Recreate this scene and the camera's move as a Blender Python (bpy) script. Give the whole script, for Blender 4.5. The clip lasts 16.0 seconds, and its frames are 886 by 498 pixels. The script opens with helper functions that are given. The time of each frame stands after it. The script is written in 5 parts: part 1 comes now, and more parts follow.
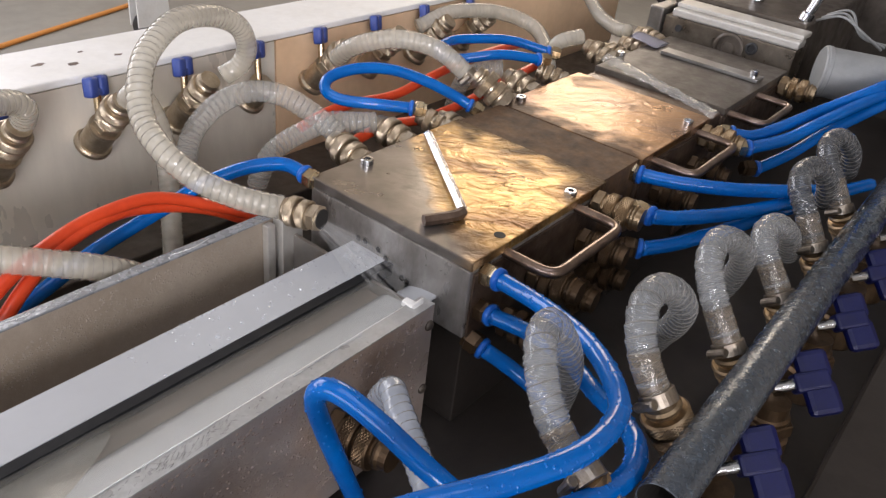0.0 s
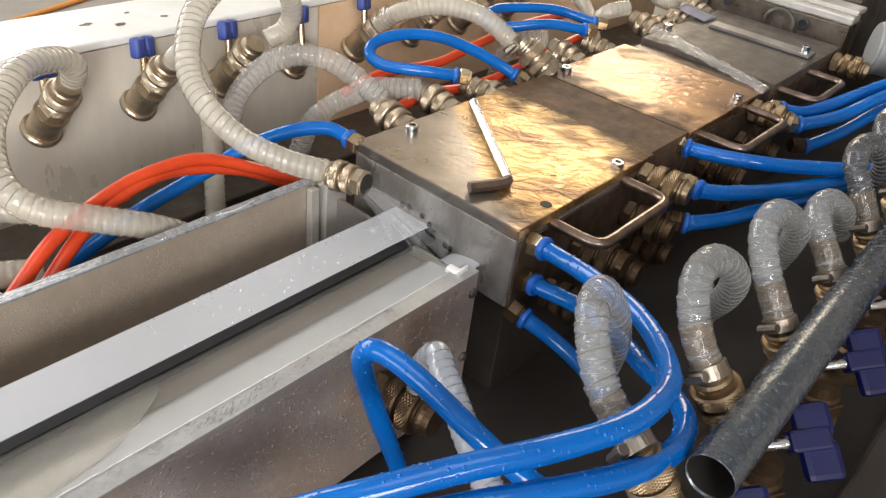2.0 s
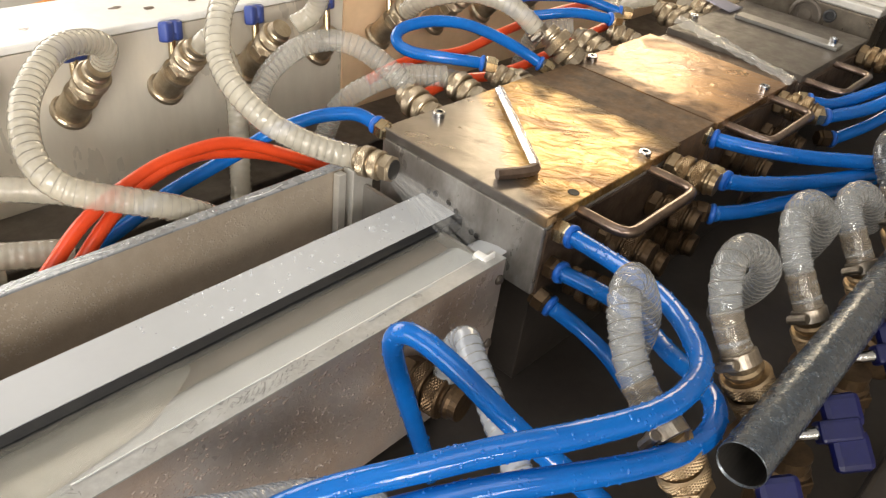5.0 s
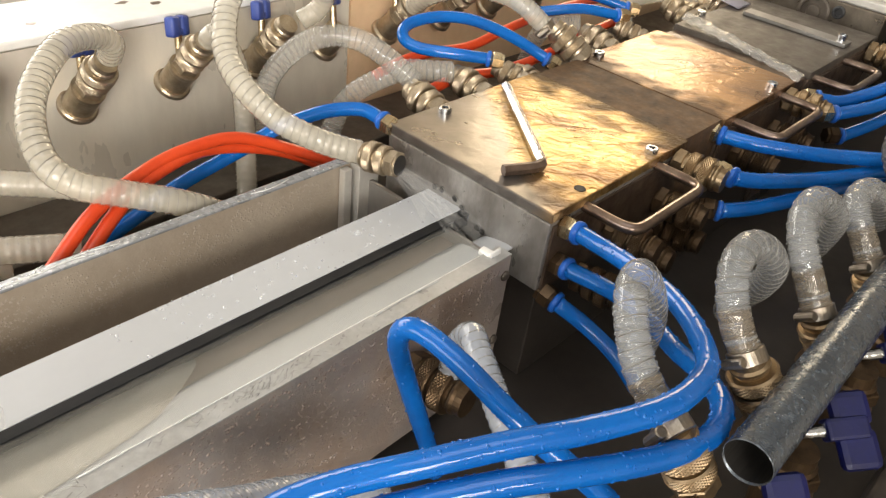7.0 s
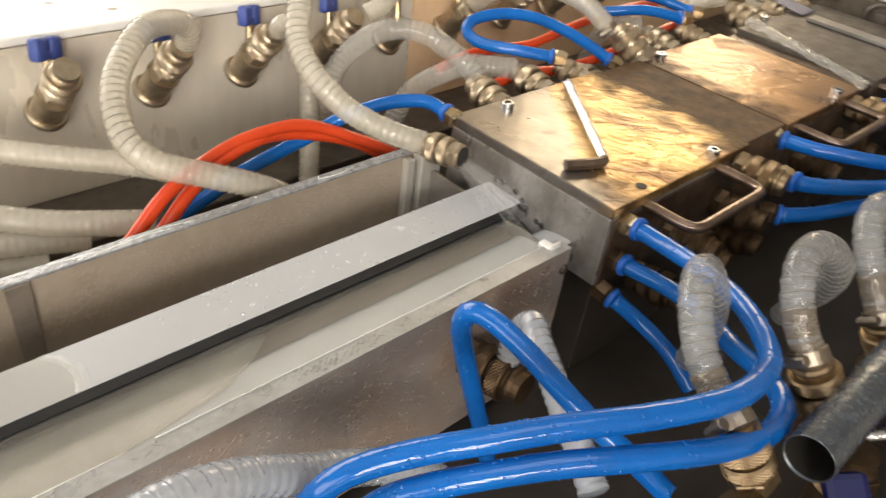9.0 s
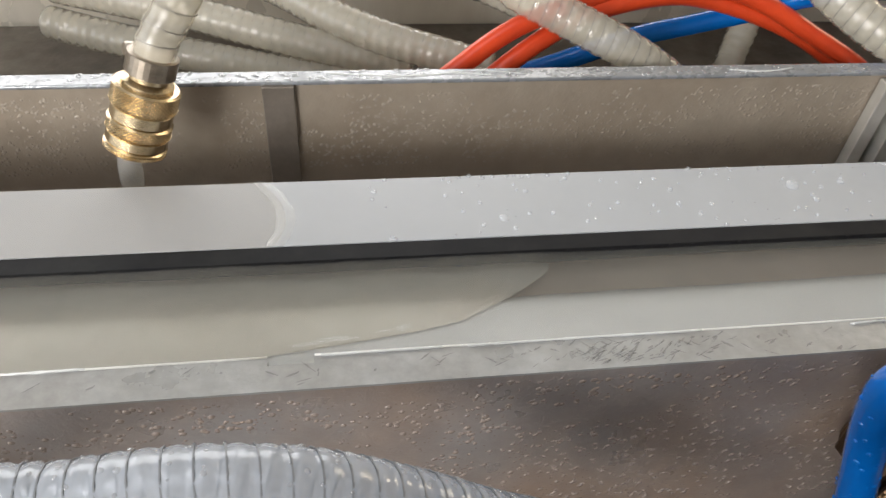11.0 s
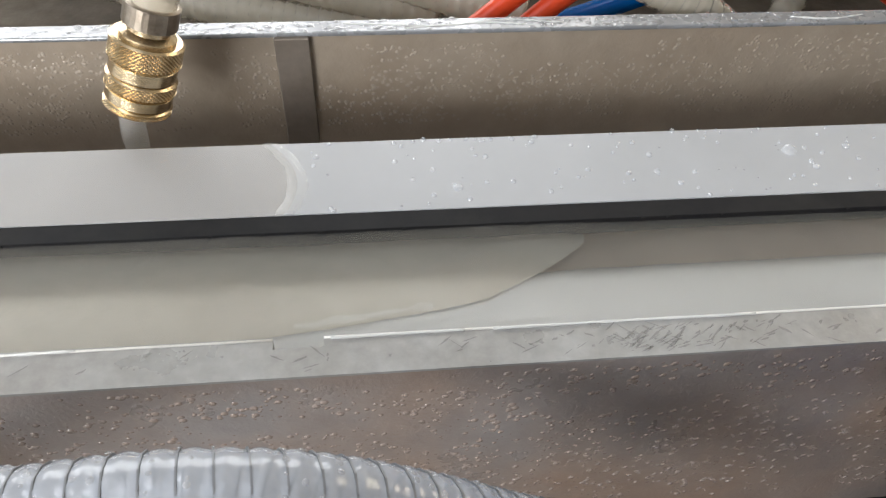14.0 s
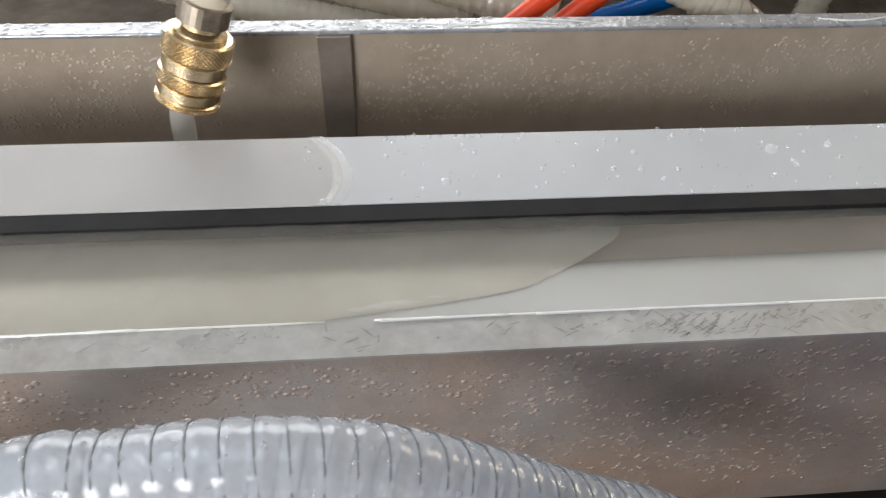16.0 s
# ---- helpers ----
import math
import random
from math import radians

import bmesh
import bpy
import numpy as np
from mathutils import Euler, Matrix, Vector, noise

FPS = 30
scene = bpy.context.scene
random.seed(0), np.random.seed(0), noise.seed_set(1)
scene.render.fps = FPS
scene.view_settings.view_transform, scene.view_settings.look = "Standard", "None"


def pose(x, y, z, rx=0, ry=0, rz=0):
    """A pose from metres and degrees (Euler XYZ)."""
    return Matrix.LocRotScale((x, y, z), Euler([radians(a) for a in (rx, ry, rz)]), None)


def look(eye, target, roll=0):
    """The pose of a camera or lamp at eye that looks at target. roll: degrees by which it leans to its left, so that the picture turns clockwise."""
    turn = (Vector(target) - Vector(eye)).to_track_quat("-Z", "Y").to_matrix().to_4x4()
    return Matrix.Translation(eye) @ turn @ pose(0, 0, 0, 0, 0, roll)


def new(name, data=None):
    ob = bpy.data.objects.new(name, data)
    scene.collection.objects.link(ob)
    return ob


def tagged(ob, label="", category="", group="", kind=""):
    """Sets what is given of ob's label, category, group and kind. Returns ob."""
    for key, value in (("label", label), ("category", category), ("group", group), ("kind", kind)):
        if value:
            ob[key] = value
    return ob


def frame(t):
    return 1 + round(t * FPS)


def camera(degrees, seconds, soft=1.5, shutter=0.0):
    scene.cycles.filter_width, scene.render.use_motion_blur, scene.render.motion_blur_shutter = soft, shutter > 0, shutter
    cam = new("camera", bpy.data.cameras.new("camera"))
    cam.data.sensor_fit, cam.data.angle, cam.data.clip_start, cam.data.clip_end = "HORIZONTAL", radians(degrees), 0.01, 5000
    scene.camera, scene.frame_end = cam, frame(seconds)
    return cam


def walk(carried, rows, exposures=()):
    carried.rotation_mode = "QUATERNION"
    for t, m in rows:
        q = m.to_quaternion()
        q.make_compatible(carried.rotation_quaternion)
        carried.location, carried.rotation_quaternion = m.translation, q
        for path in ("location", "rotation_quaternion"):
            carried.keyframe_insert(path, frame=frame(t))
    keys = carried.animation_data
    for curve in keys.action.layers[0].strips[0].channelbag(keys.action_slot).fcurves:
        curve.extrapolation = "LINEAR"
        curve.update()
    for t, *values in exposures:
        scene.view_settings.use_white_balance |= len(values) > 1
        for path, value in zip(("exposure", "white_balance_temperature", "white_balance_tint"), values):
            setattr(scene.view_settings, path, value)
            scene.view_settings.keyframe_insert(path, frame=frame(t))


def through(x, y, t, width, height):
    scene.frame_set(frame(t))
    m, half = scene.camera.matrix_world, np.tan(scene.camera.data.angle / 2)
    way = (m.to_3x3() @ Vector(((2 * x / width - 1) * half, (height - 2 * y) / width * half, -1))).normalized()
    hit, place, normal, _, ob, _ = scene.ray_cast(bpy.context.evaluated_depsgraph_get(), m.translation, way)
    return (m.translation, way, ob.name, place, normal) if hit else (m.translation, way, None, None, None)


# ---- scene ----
cam = camera(60.2, 16.0, soft=1.3, shutter=0.5)
PATH = [
    (0, (-0.4465, -0.2925, 1.3494), (-0.0373, 0.0057, 1.0275), 6.9),
    (0.5, (-0.4484, -0.2870, 1.3448), (-0.0442, 0.0118, 1.0172), 7.2),
    (1, (-0.4519, -0.2847, 1.3416), (-0.0570, 0.0205, 1.0085), 6.8),
    (1.5, (-0.4558, -0.2829, 1.3389), (-0.0660, 0.0241, 1.0016), 7.1),
    (2, (-0.4567, -0.2821, 1.3377), (-0.0676, 0.0242, 0.9990), 7.3),
    (2.5, (-0.4594, -0.2811, 1.3366), (-0.0695, 0.0213, 0.9952), 7.6),
    (3, (-0.4624, -0.2792, 1.3362), (-0.0745, 0.0244, 0.9936), 7.7),
    (3.5, (-0.4651, -0.2779, 1.3355), (-0.0778, 0.0263, 0.9929), 7.8),
    (4, (-0.4678, -0.2766, 1.3350), (-0.0843, 0.0318, 0.9917), 7.6),
    (6.5, (-0.4685, -0.2745, 1.3325), (-0.0902, 0.0354, 0.9848), 7.7),
    (7, (-0.4682, -0.2748, 1.3322), (-0.0914, 0.0369, 0.9845), 7.6),
    (7.5, (-0.4683, -0.2730, 1.3309), (-0.0905, 0.0352, 0.9813), 7.8),
    (8, (-0.4708, -0.2720, 1.3314), (-0.0944, 0.0381, 0.9820), 7.8),
    (8.5, (-0.4828, -0.2778, 1.3346), (-0.1162, 0.0444, 0.9857), 7.0),
    (9, (-0.4930, -0.2729, 1.3287), (-0.1370, 0.0600, 0.9789), 8.0),
    (9.2, (-0.4894, -0.2666, 1.3152), (-0.1696, 0.1016, 0.9658), 8.5),
    (9.5, (-0.4581, -0.2446, 1.3026), (-0.1937, 0.1423, 0.9279), 9.1),
    (9.8, (-0.4265, -0.2164, 1.2647), (-0.2203, 0.1816, 0.8659), 8.6),
    (10, (-0.4026, -0.1972, 1.2489), (-0.2335, 0.2065, 0.8385), 7.8),
    (10.2, (-0.3884, -0.1770, 1.2301), (-0.2487, 0.2378, 0.8198), 7.7),
    (12.3, (-0.3749, -0.1341, 1.1831), (-0.3197, 0.2616, 0.7355), 3.7),
    (12.5, (-0.3767, -0.1315, 1.1814), (-0.3194, 0.2620, 0.7321), 4.1),
    (13, (-0.3723, -0.1245, 1.1812), (-0.3192, 0.2670, 0.7297), 3.4),
    (13.5, (-0.3706, -0.1214, 1.1802), (-0.3181, 0.2707, 0.7291), 3.2),
    (14, (-0.3700, -0.1212, 1.1801), (-0.3160, 0.2712, 0.7295), 3.2),
    (14.5, (-0.3717, -0.1225, 1.1797), (-0.3192, 0.2696, 0.7286), 3.2),
    (15, (-0.3709, -0.1240, 1.1806), (-0.3235, 0.2674, 0.7283), 2.6),
    (15.5, (-0.3734, -0.1278, 1.1819), (-0.3251, 0.2642, 0.7302), 2.7),
    (16, (-0.3844, -0.1317, 1.1847), (-0.3373, 0.2631, 0.7353), 3.0),
]
walk(cam, [(t, look(eye, target, roll)) for t, eye, target, roll in PATH], exposures=[(0, -0.04, 6200, 17), (0.5, 0.18, 6300, 16), (1.2, 0.27, 6420, 14), (2.5, 0.28, 6500, 11), (4, 0.34, 6900, 10), (6.5, 0.36, 7000, 10), (8.0, 0.38, 7100, 11), (9.0, 0.24, 7150, 11), (9.5, 0.0, 6900, 10), (10.2, -0.02, 6600, 10), (12.3, 0.12, 6300, 10), (16, 0.08, 6250, 10)])

# ---- world, sun and the hall's window light, with added fill from south and west ----
world = bpy.data.worlds.new("sky")
scene.world = world
world.use_nodes = True
wn = world.node_tree.nodes
sky = wn.new("ShaderNodeTexSky")
sky.sky_type, sky.sun_disc = "NISHITA", False
sky.sun_elevation, sky.sun_rotation = radians(38), radians(20)
wn["Background"].inputs["Strength"].default_value = 0.10
world.node_tree.links.new(sky.outputs[0], wn["Background"].inputs["Color"])


def window_light(name, x, y, z, aim, w, h, watts, colour):
    lamp = bpy.data.lights.new(name, "AREA")
    lamp.shape, lamp.size, lamp.size_y, lamp.energy, lamp.color = "RECTANGLE", w, h, watts, colour
    ob = new(name, lamp)
    ob.matrix_world = look((x, y, z), aim)
    return ob


window_light("window_light_east", 5.85, 3.55, 3.7, (-2, 3.55, 3.0), 2.3, 2.6, 125, (1.0, 0.82, 0.56))
window_light("window_light_north", -1.5, 4.85, 3.0, (-1.5, 0, 2.0), 6.0, 2.6, 260, (1.0, 0.97, 0.92))
# south and west lamps are added fill, with no known windows behind them
window_light("added_fill_south", -4.6, -5.85, 3.0, (-1.0, 0, 1.2), 4.2, 3.0, 660, (1.0, 0.975, 0.94))
window_light("added_fill_west", -6.85, -0.5, 2.8, (0, 0.3, 1.1), 5.0, 2.6, 170, (0.97, 0.98, 1.0))
window_light("skylight_lamp", -1.0, -0.5, 5.9, (-1.0, -0.5, 0), 3.0, 2.4, 55, (0.93, 0.97, 1.0))


# ---- materials ----
def material(name, base, rough=0.5, metal=0.0, grain=0.0, scale=40.0, second=None, amount=0.5, bump=0.0, bump_scale=200.0,
             spread=(1, 1, 1), wet=0.0, through=0.0, ior=1.45, random_value=0.0, rough_var=0.0):
    m = bpy.data.materials.new(name)
    m.use_nodes = True
    nt = m.node_tree
    b = nt.nodes["Principled BSDF"]
    b.inputs["Base Color"].default_value = (*base, 1)
    b.inputs["Roughness"].default_value = rough
    b.inputs["Metallic"].default_value = metal
    b.inputs["IOR"].default_value = ior
    b.inputs["Transmission Weight"].default_value = through
    b.inputs["Coat Weight"].default_value = wet
    b.inputs["Coat Roughness"].default_value = 0.06
    co = nt.nodes.new("ShaderNodeTexCoord")
    mp = nt.nodes.new("ShaderNodeMapping")
    mp.inputs["Scale"].default_value = spread
    nt.links.new(co.outputs["Object"], mp.inputs["Vector"])

    def noise_at(sc, detail=6.0, rgh=0.6):
        n = nt.nodes.new("ShaderNodeTexNoise")
        n.inputs["Scale"].default_value = sc
        n.inputs["Detail"].default_value = detail
        n.inputs["Roughness"].default_value = rgh
        nt.links.new(mp.outputs[0], n.inputs["Vector"])
        return n
    if second is not None:
        n = noise_at(scale)
        r = nt.nodes.new("ShaderNodeValToRGB")
        r.color_ramp.elements[0].position, r.color_ramp.elements[1].position = max(0, amount - 0.18), min(1, amount + 0.18)
        r.color_ramp.elements[0].color, r.color_ramp.elements[1].color = (*second, 1), (*base, 1)
        nt.links.new(n.outputs["Fac"], r.inputs["Fac"])
        out = r.outputs["Color"]
        if grain:
            g = noise_at(scale * 7, 3)
            mx = nt.nodes.new("ShaderNodeMix")
            mx.data_type, mx.blend_type = "RGBA", "MULTIPLY"
            mx.inputs["Factor"].default_value = grain
            nt.links.new(out, mx.inputs["A"])
            nt.links.new(g.outputs["Fac"], mx.inputs["B"])
            out = mx.outputs["Result"]
        nt.links.new(out, b.inputs["Base Color"])
    if rough_var:
        n = noise_at(scale * 2.3, 4)
        mr = nt.nodes.new("ShaderNodeMapRange")
        mr.inputs["From Min"].default_value, mr.inputs["From Max"].default_value = 0.3, 0.7
        mr.inputs["To Min"].default_value, mr.inputs["To Max"].default_value = max(0.02, rough - rough_var), min(1, rough + rough_var)
        nt.links.new(n.outputs["Fac"], mr.inputs["Value"])
        nt.links.new(mr.outputs[0], b.inputs["Roughness"])
    if bump:
        n = noise_at(bump_scale, 4)
        bp = nt.nodes.new("ShaderNodeBump")
        bp.inputs["Strength"].default_value = bump
        bp.inputs["Distance"].default_value = 0.002
        nt.links.new(n.outputs["Fac"], bp.inputs["Height"])
        nt.links.new(bp.outputs[0], b.inputs["Normal"])
        nt.links.new(bp.outputs[0], b.inputs["Coat Normal"])
    return m


def see_through(m, share, tint):
    """Lets part of the light straight through a thin wall."""
    nt = m.node_tree
    see, blend = nt.nodes.new("ShaderNodeBsdfTransparent"), nt.nodes.new("ShaderNodeMixShader")
    see.inputs["Color"].default_value = (*tint, 1)
    blend.inputs["Fac"].default_value = 1 - share
    nt.links.new(see.outputs[0], blend.inputs[1])
    nt.links.new(nt.nodes["Principled BSDF"].outputs[0], blend.inputs[2])
    nt.links.new(blend.outputs[0], nt.nodes["Material Output"].inputs["Surface"])
    return m


STEEL = material("stainless_steel", (0.42, 0.41, 0.39), 0.34, 0.9, 0.35, 14, (0.26, 0.24, 0.22), 0.45, 0.12, 260, wet=0.3, rough_var=0.1)
TROUGH = material("trough_sheet", (0.46, 0.45, 0.43), 0.42, 0.75, 0.3, 9, (0.33, 0.29, 0.25), 0.45, 0.10, 300, wet=0.3, rough_var=0.12)
BLOCK = material("calibrator_steel", (0.46, 0.44, 0.415), 0.36, 0.5, 0.5, 24, (0.20, 0.175, 0.155), 0.5, 0.15, 130, spread=(1, 1, 0.5), wet=0.5, rough_var=0.14)

SIDE = material("wet_browned_sheet", (0.37, 0.31, 0.27), 0.38, 0.35, 0.2, 7, (0.27, 0.215, 0.18), 0.45, 0.08, 300, wet=0.4, rough_var=0.1)
NEARSIDE = material("beaded_grey_orange_sheet", (0.42, 0.385, 0.37), 0.36, 0.3, 0.35, 9, (0.47, 0.335, 0.245), 0.47, 0.3, 420, wet=0.4, rough_var=0.12)
FARWALL = material("pale_wet_sheet", (0.45, 0.385, 0.31), 0.38, 0.3, 0.3, 9, (0.37, 0.30, 0.23), 0.45, 0.2, 300, wet=0.4, rough_var=0.1)
RAIL = material("scuffed_pale_rail", (0.53, 0.535, 0.53), 0.36, 0.3, 0.4, 26, (0.40, 0.39, 0.37), 0.42, 0.12, 200, wet=0.4, rough_var=0.12)
DARKPLATE = material("dark_steel_plate", (0.15, 0.125, 0.10), 0.46, 0.45, 0.45, 16, (0.065, 0.052, 0.042), 0.5, 0.25, 90, wet=0.2, rough_var=0.14)
STRAP = material("browned_strap", (0.26, 0.225, 0.19), 0.4, 0.4, 0.2, 40, (0.19, 0.16, 0.13), 0.5, 0.1, 300, wet=0.3)
OILED = material("oiled_dark_plate", (0.14, 0.12, 0.10), 0.50, 0.3, 0.45, 20, (0.075, 0.062, 0.05), 0.5, 0.3, 90, wet=0.12, rough_var=0.12)
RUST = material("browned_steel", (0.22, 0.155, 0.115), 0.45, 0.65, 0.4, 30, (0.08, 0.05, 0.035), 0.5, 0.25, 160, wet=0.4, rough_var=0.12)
HANDLE = material("browned_handle_steel", (0.30, 0.22, 0.17), 0.3, 0.9, 0.3, 60, (0.15, 0.10, 0.08), 0.45, 0.1, 300, wet=0.4)
BRASS = material("brass", (0.74, 0.61, 0.41), 0.27, 1.0, 0.25, 70, (0.54, 0.40, 0.22), 0.42, 0.06, 500)
NICKEL = material("dull_nickelled_brass", (0.58, 0.49, 0.37), 0.38, 0.9, 0.3, 80, (0.40, 0.32, 0.22), 0.45, 0.08, 500)
CLAMP = material("dull_clamp_steel", (0.38, 0.33, 0.27), 0.34, 0.9, 0.3, 90, (0.22, 0.18, 0.14), 0.45, 0.1, 400)
KEY = material("wet_bright_steel", (0.78, 0.79, 0.82), 0.10, 1.0, 0.1, 60, (0.6, 0.61, 0.63), 0.45, 0.9, 130)
DULL = material("dark_brass", (0.17, 0.11, 0.062), 0.46, 0.9, 0.35, 60, (0.08, 0.052, 0.032), 0.48, 0.12, 400)
BLUE = material("blue_polyurethane", (0.0005, 0.122, 0.475), 0.07, 0.0, 0.15, 18, (0.0005, 0.088, 0.36), 0.45, 0.22, 95, ior=1.45, rough_var=0.05)
RING = material("blue_plastic", (0.008, 0.095, 0.42), 0.3)
GRIP = material("blue_handle_plastic", (0.05, 0.09, 0.34), 0.45, 0.0, 0.3, 60, (0.035, 0.06, 0.26), 0.5, 0.1, 300)
NAVY = material("dark_blue_plastic", (0.003, 0.006, 0.075), 0.42, 0.0, 0.3, 60, (0.002, 0.004, 0.05), 0.5, 0.08, 250)
RED = material("red_rubber", (0.75, 0.075, 0.02), 0.3, 0.0, 0.2, 25, (0.6, 0.05, 0.015), 0.45, 0.05, 200)

RIM = material("wet_blue_grey_rim", (0.33, 0.345, 0.365), 0.28, 0.3, 0.3, 25, (0.24, 0.25, 0.265), 0.45, 0.25, 120, wet=0.6, rough_var=0.14)
HOSE_END = see_through(material("browned_hose_end", (0.27, 0.225, 0.175), 0.12, 0.0, 0.2, 60, (0.17, 0.135, 0.10), 0.48, 0.3, 200, wet=1.0), 0.5, (0.85, 0.8, 0.72))
CLEAR = see_through(material("cloudy_clear_hose", (0.70, 0.66, 0.565), 0.13, 0.0, 0.12, 14, (0.54, 0.50, 0.42), 0.45, 0.25, 210, wet=1.0), 0.52, (0.93, 0.91, 0.85))
GLASSY = see_through(material("glassy_clear_hose", (0.72, 0.71, 0.67), 0.06, 0.0, 0.12, 14, (0.50, 0.49, 0.46), 0.45, 0.4, 190, wet=1.0), 0.76, (0.95, 0.95, 0.93))
FILM = see_through(material("crumpled_clear_film", (0.72, 0.70, 0.66), 0.08, 0.0, 0.12, 20, (0.6, 0.58, 0.54), 0.45, 0.9, 110, wet=1.0), 0.72, (0.95, 0.95, 0.93))
BIGHOSE = see_through(material("bluish_clear_hose", (0.58, 0.62, 0.68), 0.12, 0.0, 0.08, 12, (0.46, 0.50, 0.56), 0.45, 0.2, 120, wet=1.0), 0.52, (0.92, 0.95, 0.98))
FROST = see_through(material("frosted_wet_hose", (0.40, 0.41, 0.41), 0.07, 0.0, 0.12, 20, (0.28, 0.29, 0.29), 0.45, 0.25, 170, wet=1.0), 0.60, (0.92, 0.93, 0.94))
# darkened hose colour for the two far hoses that stand in shade
SHADED_FROST = see_through(material("shaded_ribbed_hose", (0.10, 0.105, 0.11), 0.16, 0.0, 0.2, 30, (0.06, 0.064, 0.07), 0.48, 0.25, 170, wet=0.8), 0.30, (0.8, 0.82, 0.84))
CLOUD = see_through(material("silty_water", (0.46, 0.435, 0.395), 0.4, 0.0, 0.2, 14, (0.53, 0.51, 0.475), 0.5), 0.30, (0.97, 0.95, 0.91))
WIRE = material("hose_wire", (0.20, 0.185, 0.165), 0.45, 0.3)
DARKWIRE = material("dark_hose_wire", (0.17, 0.178, 0.19), 0.5, 0.2)
PVC = material("white_plastic_profile", (0.455, 0.47, 0.49), 0.25, 0.0, 0.08, 6, (0.42, 0.43, 0.445), 0.45, 0.02, 90)
GASKET = material("black_gasket", (0.012, 0.012, 0.014), 0.65, 0.0, 0.2, 60, (0.02, 0.02, 0.02), 0.5, ior=1.25)
WATER = material("clouded_water", (0.77, 0.755, 0.69), 0.04, 0.0, 0, 12, None, 0.5, 0.05, 26, through=0.9, ior=1.33)
SCUFF = see_through(material("scuffed_grey", (0.24, 0.235, 0.22), 0.5, 0.1, 0.5, 160, (0.15, 0.145, 0.135), 0.5), 0.66, (1, 1, 1))
BEAD = material("condensed_bead", (0.345, 0.29, 0.26), 0.22, 0.0, 0.1, 12, (0.30, 0.24, 0.205), 0.5, wet=0.3)
BEAD_FAR = material("pale_condensed_bead", (0.38, 0.325, 0.265), 0.30, 0.0, 0.1, 12, (0.33, 0.275, 0.215), 0.5, wet=0.2)
STREAM = see_through(material("falling_water", (0.75, 0.745, 0.72), 0.05, 0.0, 0, 60, None, 0.5, 0.4, 90, wet=1.0), 0.78, (0.97, 0.97, 0.95))
ROUND = see_through(material("round_water_drop", (0.54, 0.56, 0.58), 0.015, 0.0, wet=1.0), 0.62, (1, 1, 1))
GLINT = see_through(material("small_water_bead", (0.36, 0.37, 0.38), 0.02, 0.0, wet=1.0), 0.62, (1, 1, 1))
PIPE_BEAD = see_through(material("dark_water_bead", (0.10, 0.12, 0.14), 0.02, 0.0, wet=1.0), 0.55, (0.9, 0.93, 0.96))
SOAK = see_through(material("thin_beige_film", (0.34, 0.31, 0.27), 0.10, 0.0, wet=0.3), 0.82, (0.97, 0.955, 0.93))
SOAK_EDGE = see_through(material("pale_film_edge", (0.60, 0.60, 0.58), 0.25, 0.0, wet=0.2), 0.70, (1, 1, 1))
# water runs: white base colour carries their bright highlights
RUN = see_through(material("highlit_water_run", (0.80, 0.81, 0.80), 0.03, 0.0, wet=1.0), 0.35, (1, 1, 1))
VEIL = see_through(material("water_veil", (0.82, 0.82, 0.80), 0.06, 0.0, 0.1, 60, (0.7, 0.7, 0.68), 0.5, 1.0, 150, spread=(1, 1, 0.25), wet=1.0), 0.86, (1, 1, 1))
GALV = material("galvanised_pipe", (0.105, 0.125, 0.15), 0.26, 0.6, 0.3, 60, (0.085, 0.10, 0.12), 0.47, 0.3, 190, wet=0.8, rough_var=0.10)
CHROME = material("bright_steel", (0.62, 0.63, 0.65), 0.16, 1.0, 0.2, 60, (0.45, 0.46, 0.48), 0.45, 0.15, 200)
ALU = material("aluminium", (0.70, 0.68, 0.63), 0.4, 0.6, 0.15, 30, (0.6, 0.57, 0.52), 0.45)
WHITE = material("white_paint", (0.80, 0.79, 0.76), 0.4, 0.0, 0.15, 14, (0.70, 0.68, 0.63), 0.35, 0.06, 120)
WALLSTEEL = material("grey_bed_wall", (0.84, 0.785, 0.68), 0.32, 0.18, 0.2, 7, (0.66, 0.60, 0.50), 0.48, 0.06, 150, spread=(1, 1, 0.35), wet=0.3, rough_var=0.1)
WARM_WALL = material("tan_warm_reflection", (0.86, 0.62, 0.40), 0.45, 0.0, 0.2, 8, (0.74, 0.50, 0.30), 0.45, 0.05, 120)
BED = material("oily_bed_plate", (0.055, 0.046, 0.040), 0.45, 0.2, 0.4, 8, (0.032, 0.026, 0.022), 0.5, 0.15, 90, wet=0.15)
DIE = material("die_steel", (0.32, 0.275, 0.22), 0.34, 0.78, 0.4, 22, (0.15, 0.12, 0.09), 0.5, 0.12, 160, rough_var=0.1)
GREY = material("grey_heater_sheet", (0.30, 0.305, 0.30), 0.5, 0.1, 0.2, 20, (0.25, 0.255, 0.25), 0.5)
BRONZE = material("brown_brass", (0.42, 0.31, 0.19), 0.38, 0.95, 0.3, 70, (0.25, 0.17, 0.095), 0.45, 0.08, 450)
CARD = material("lilac_card", (0.55, 0.53, 0.60), 0.6, 0.0, 0.1, 30, (0.48, 0.46, 0.53), 0.5)
CONCRETE = material("hall_concrete", (0.34, 0.33, 0.30), 0.6, 0.0, 0.3, 1.5, (0.27, 0.26, 0.235), 0.5, 0.1, 40)
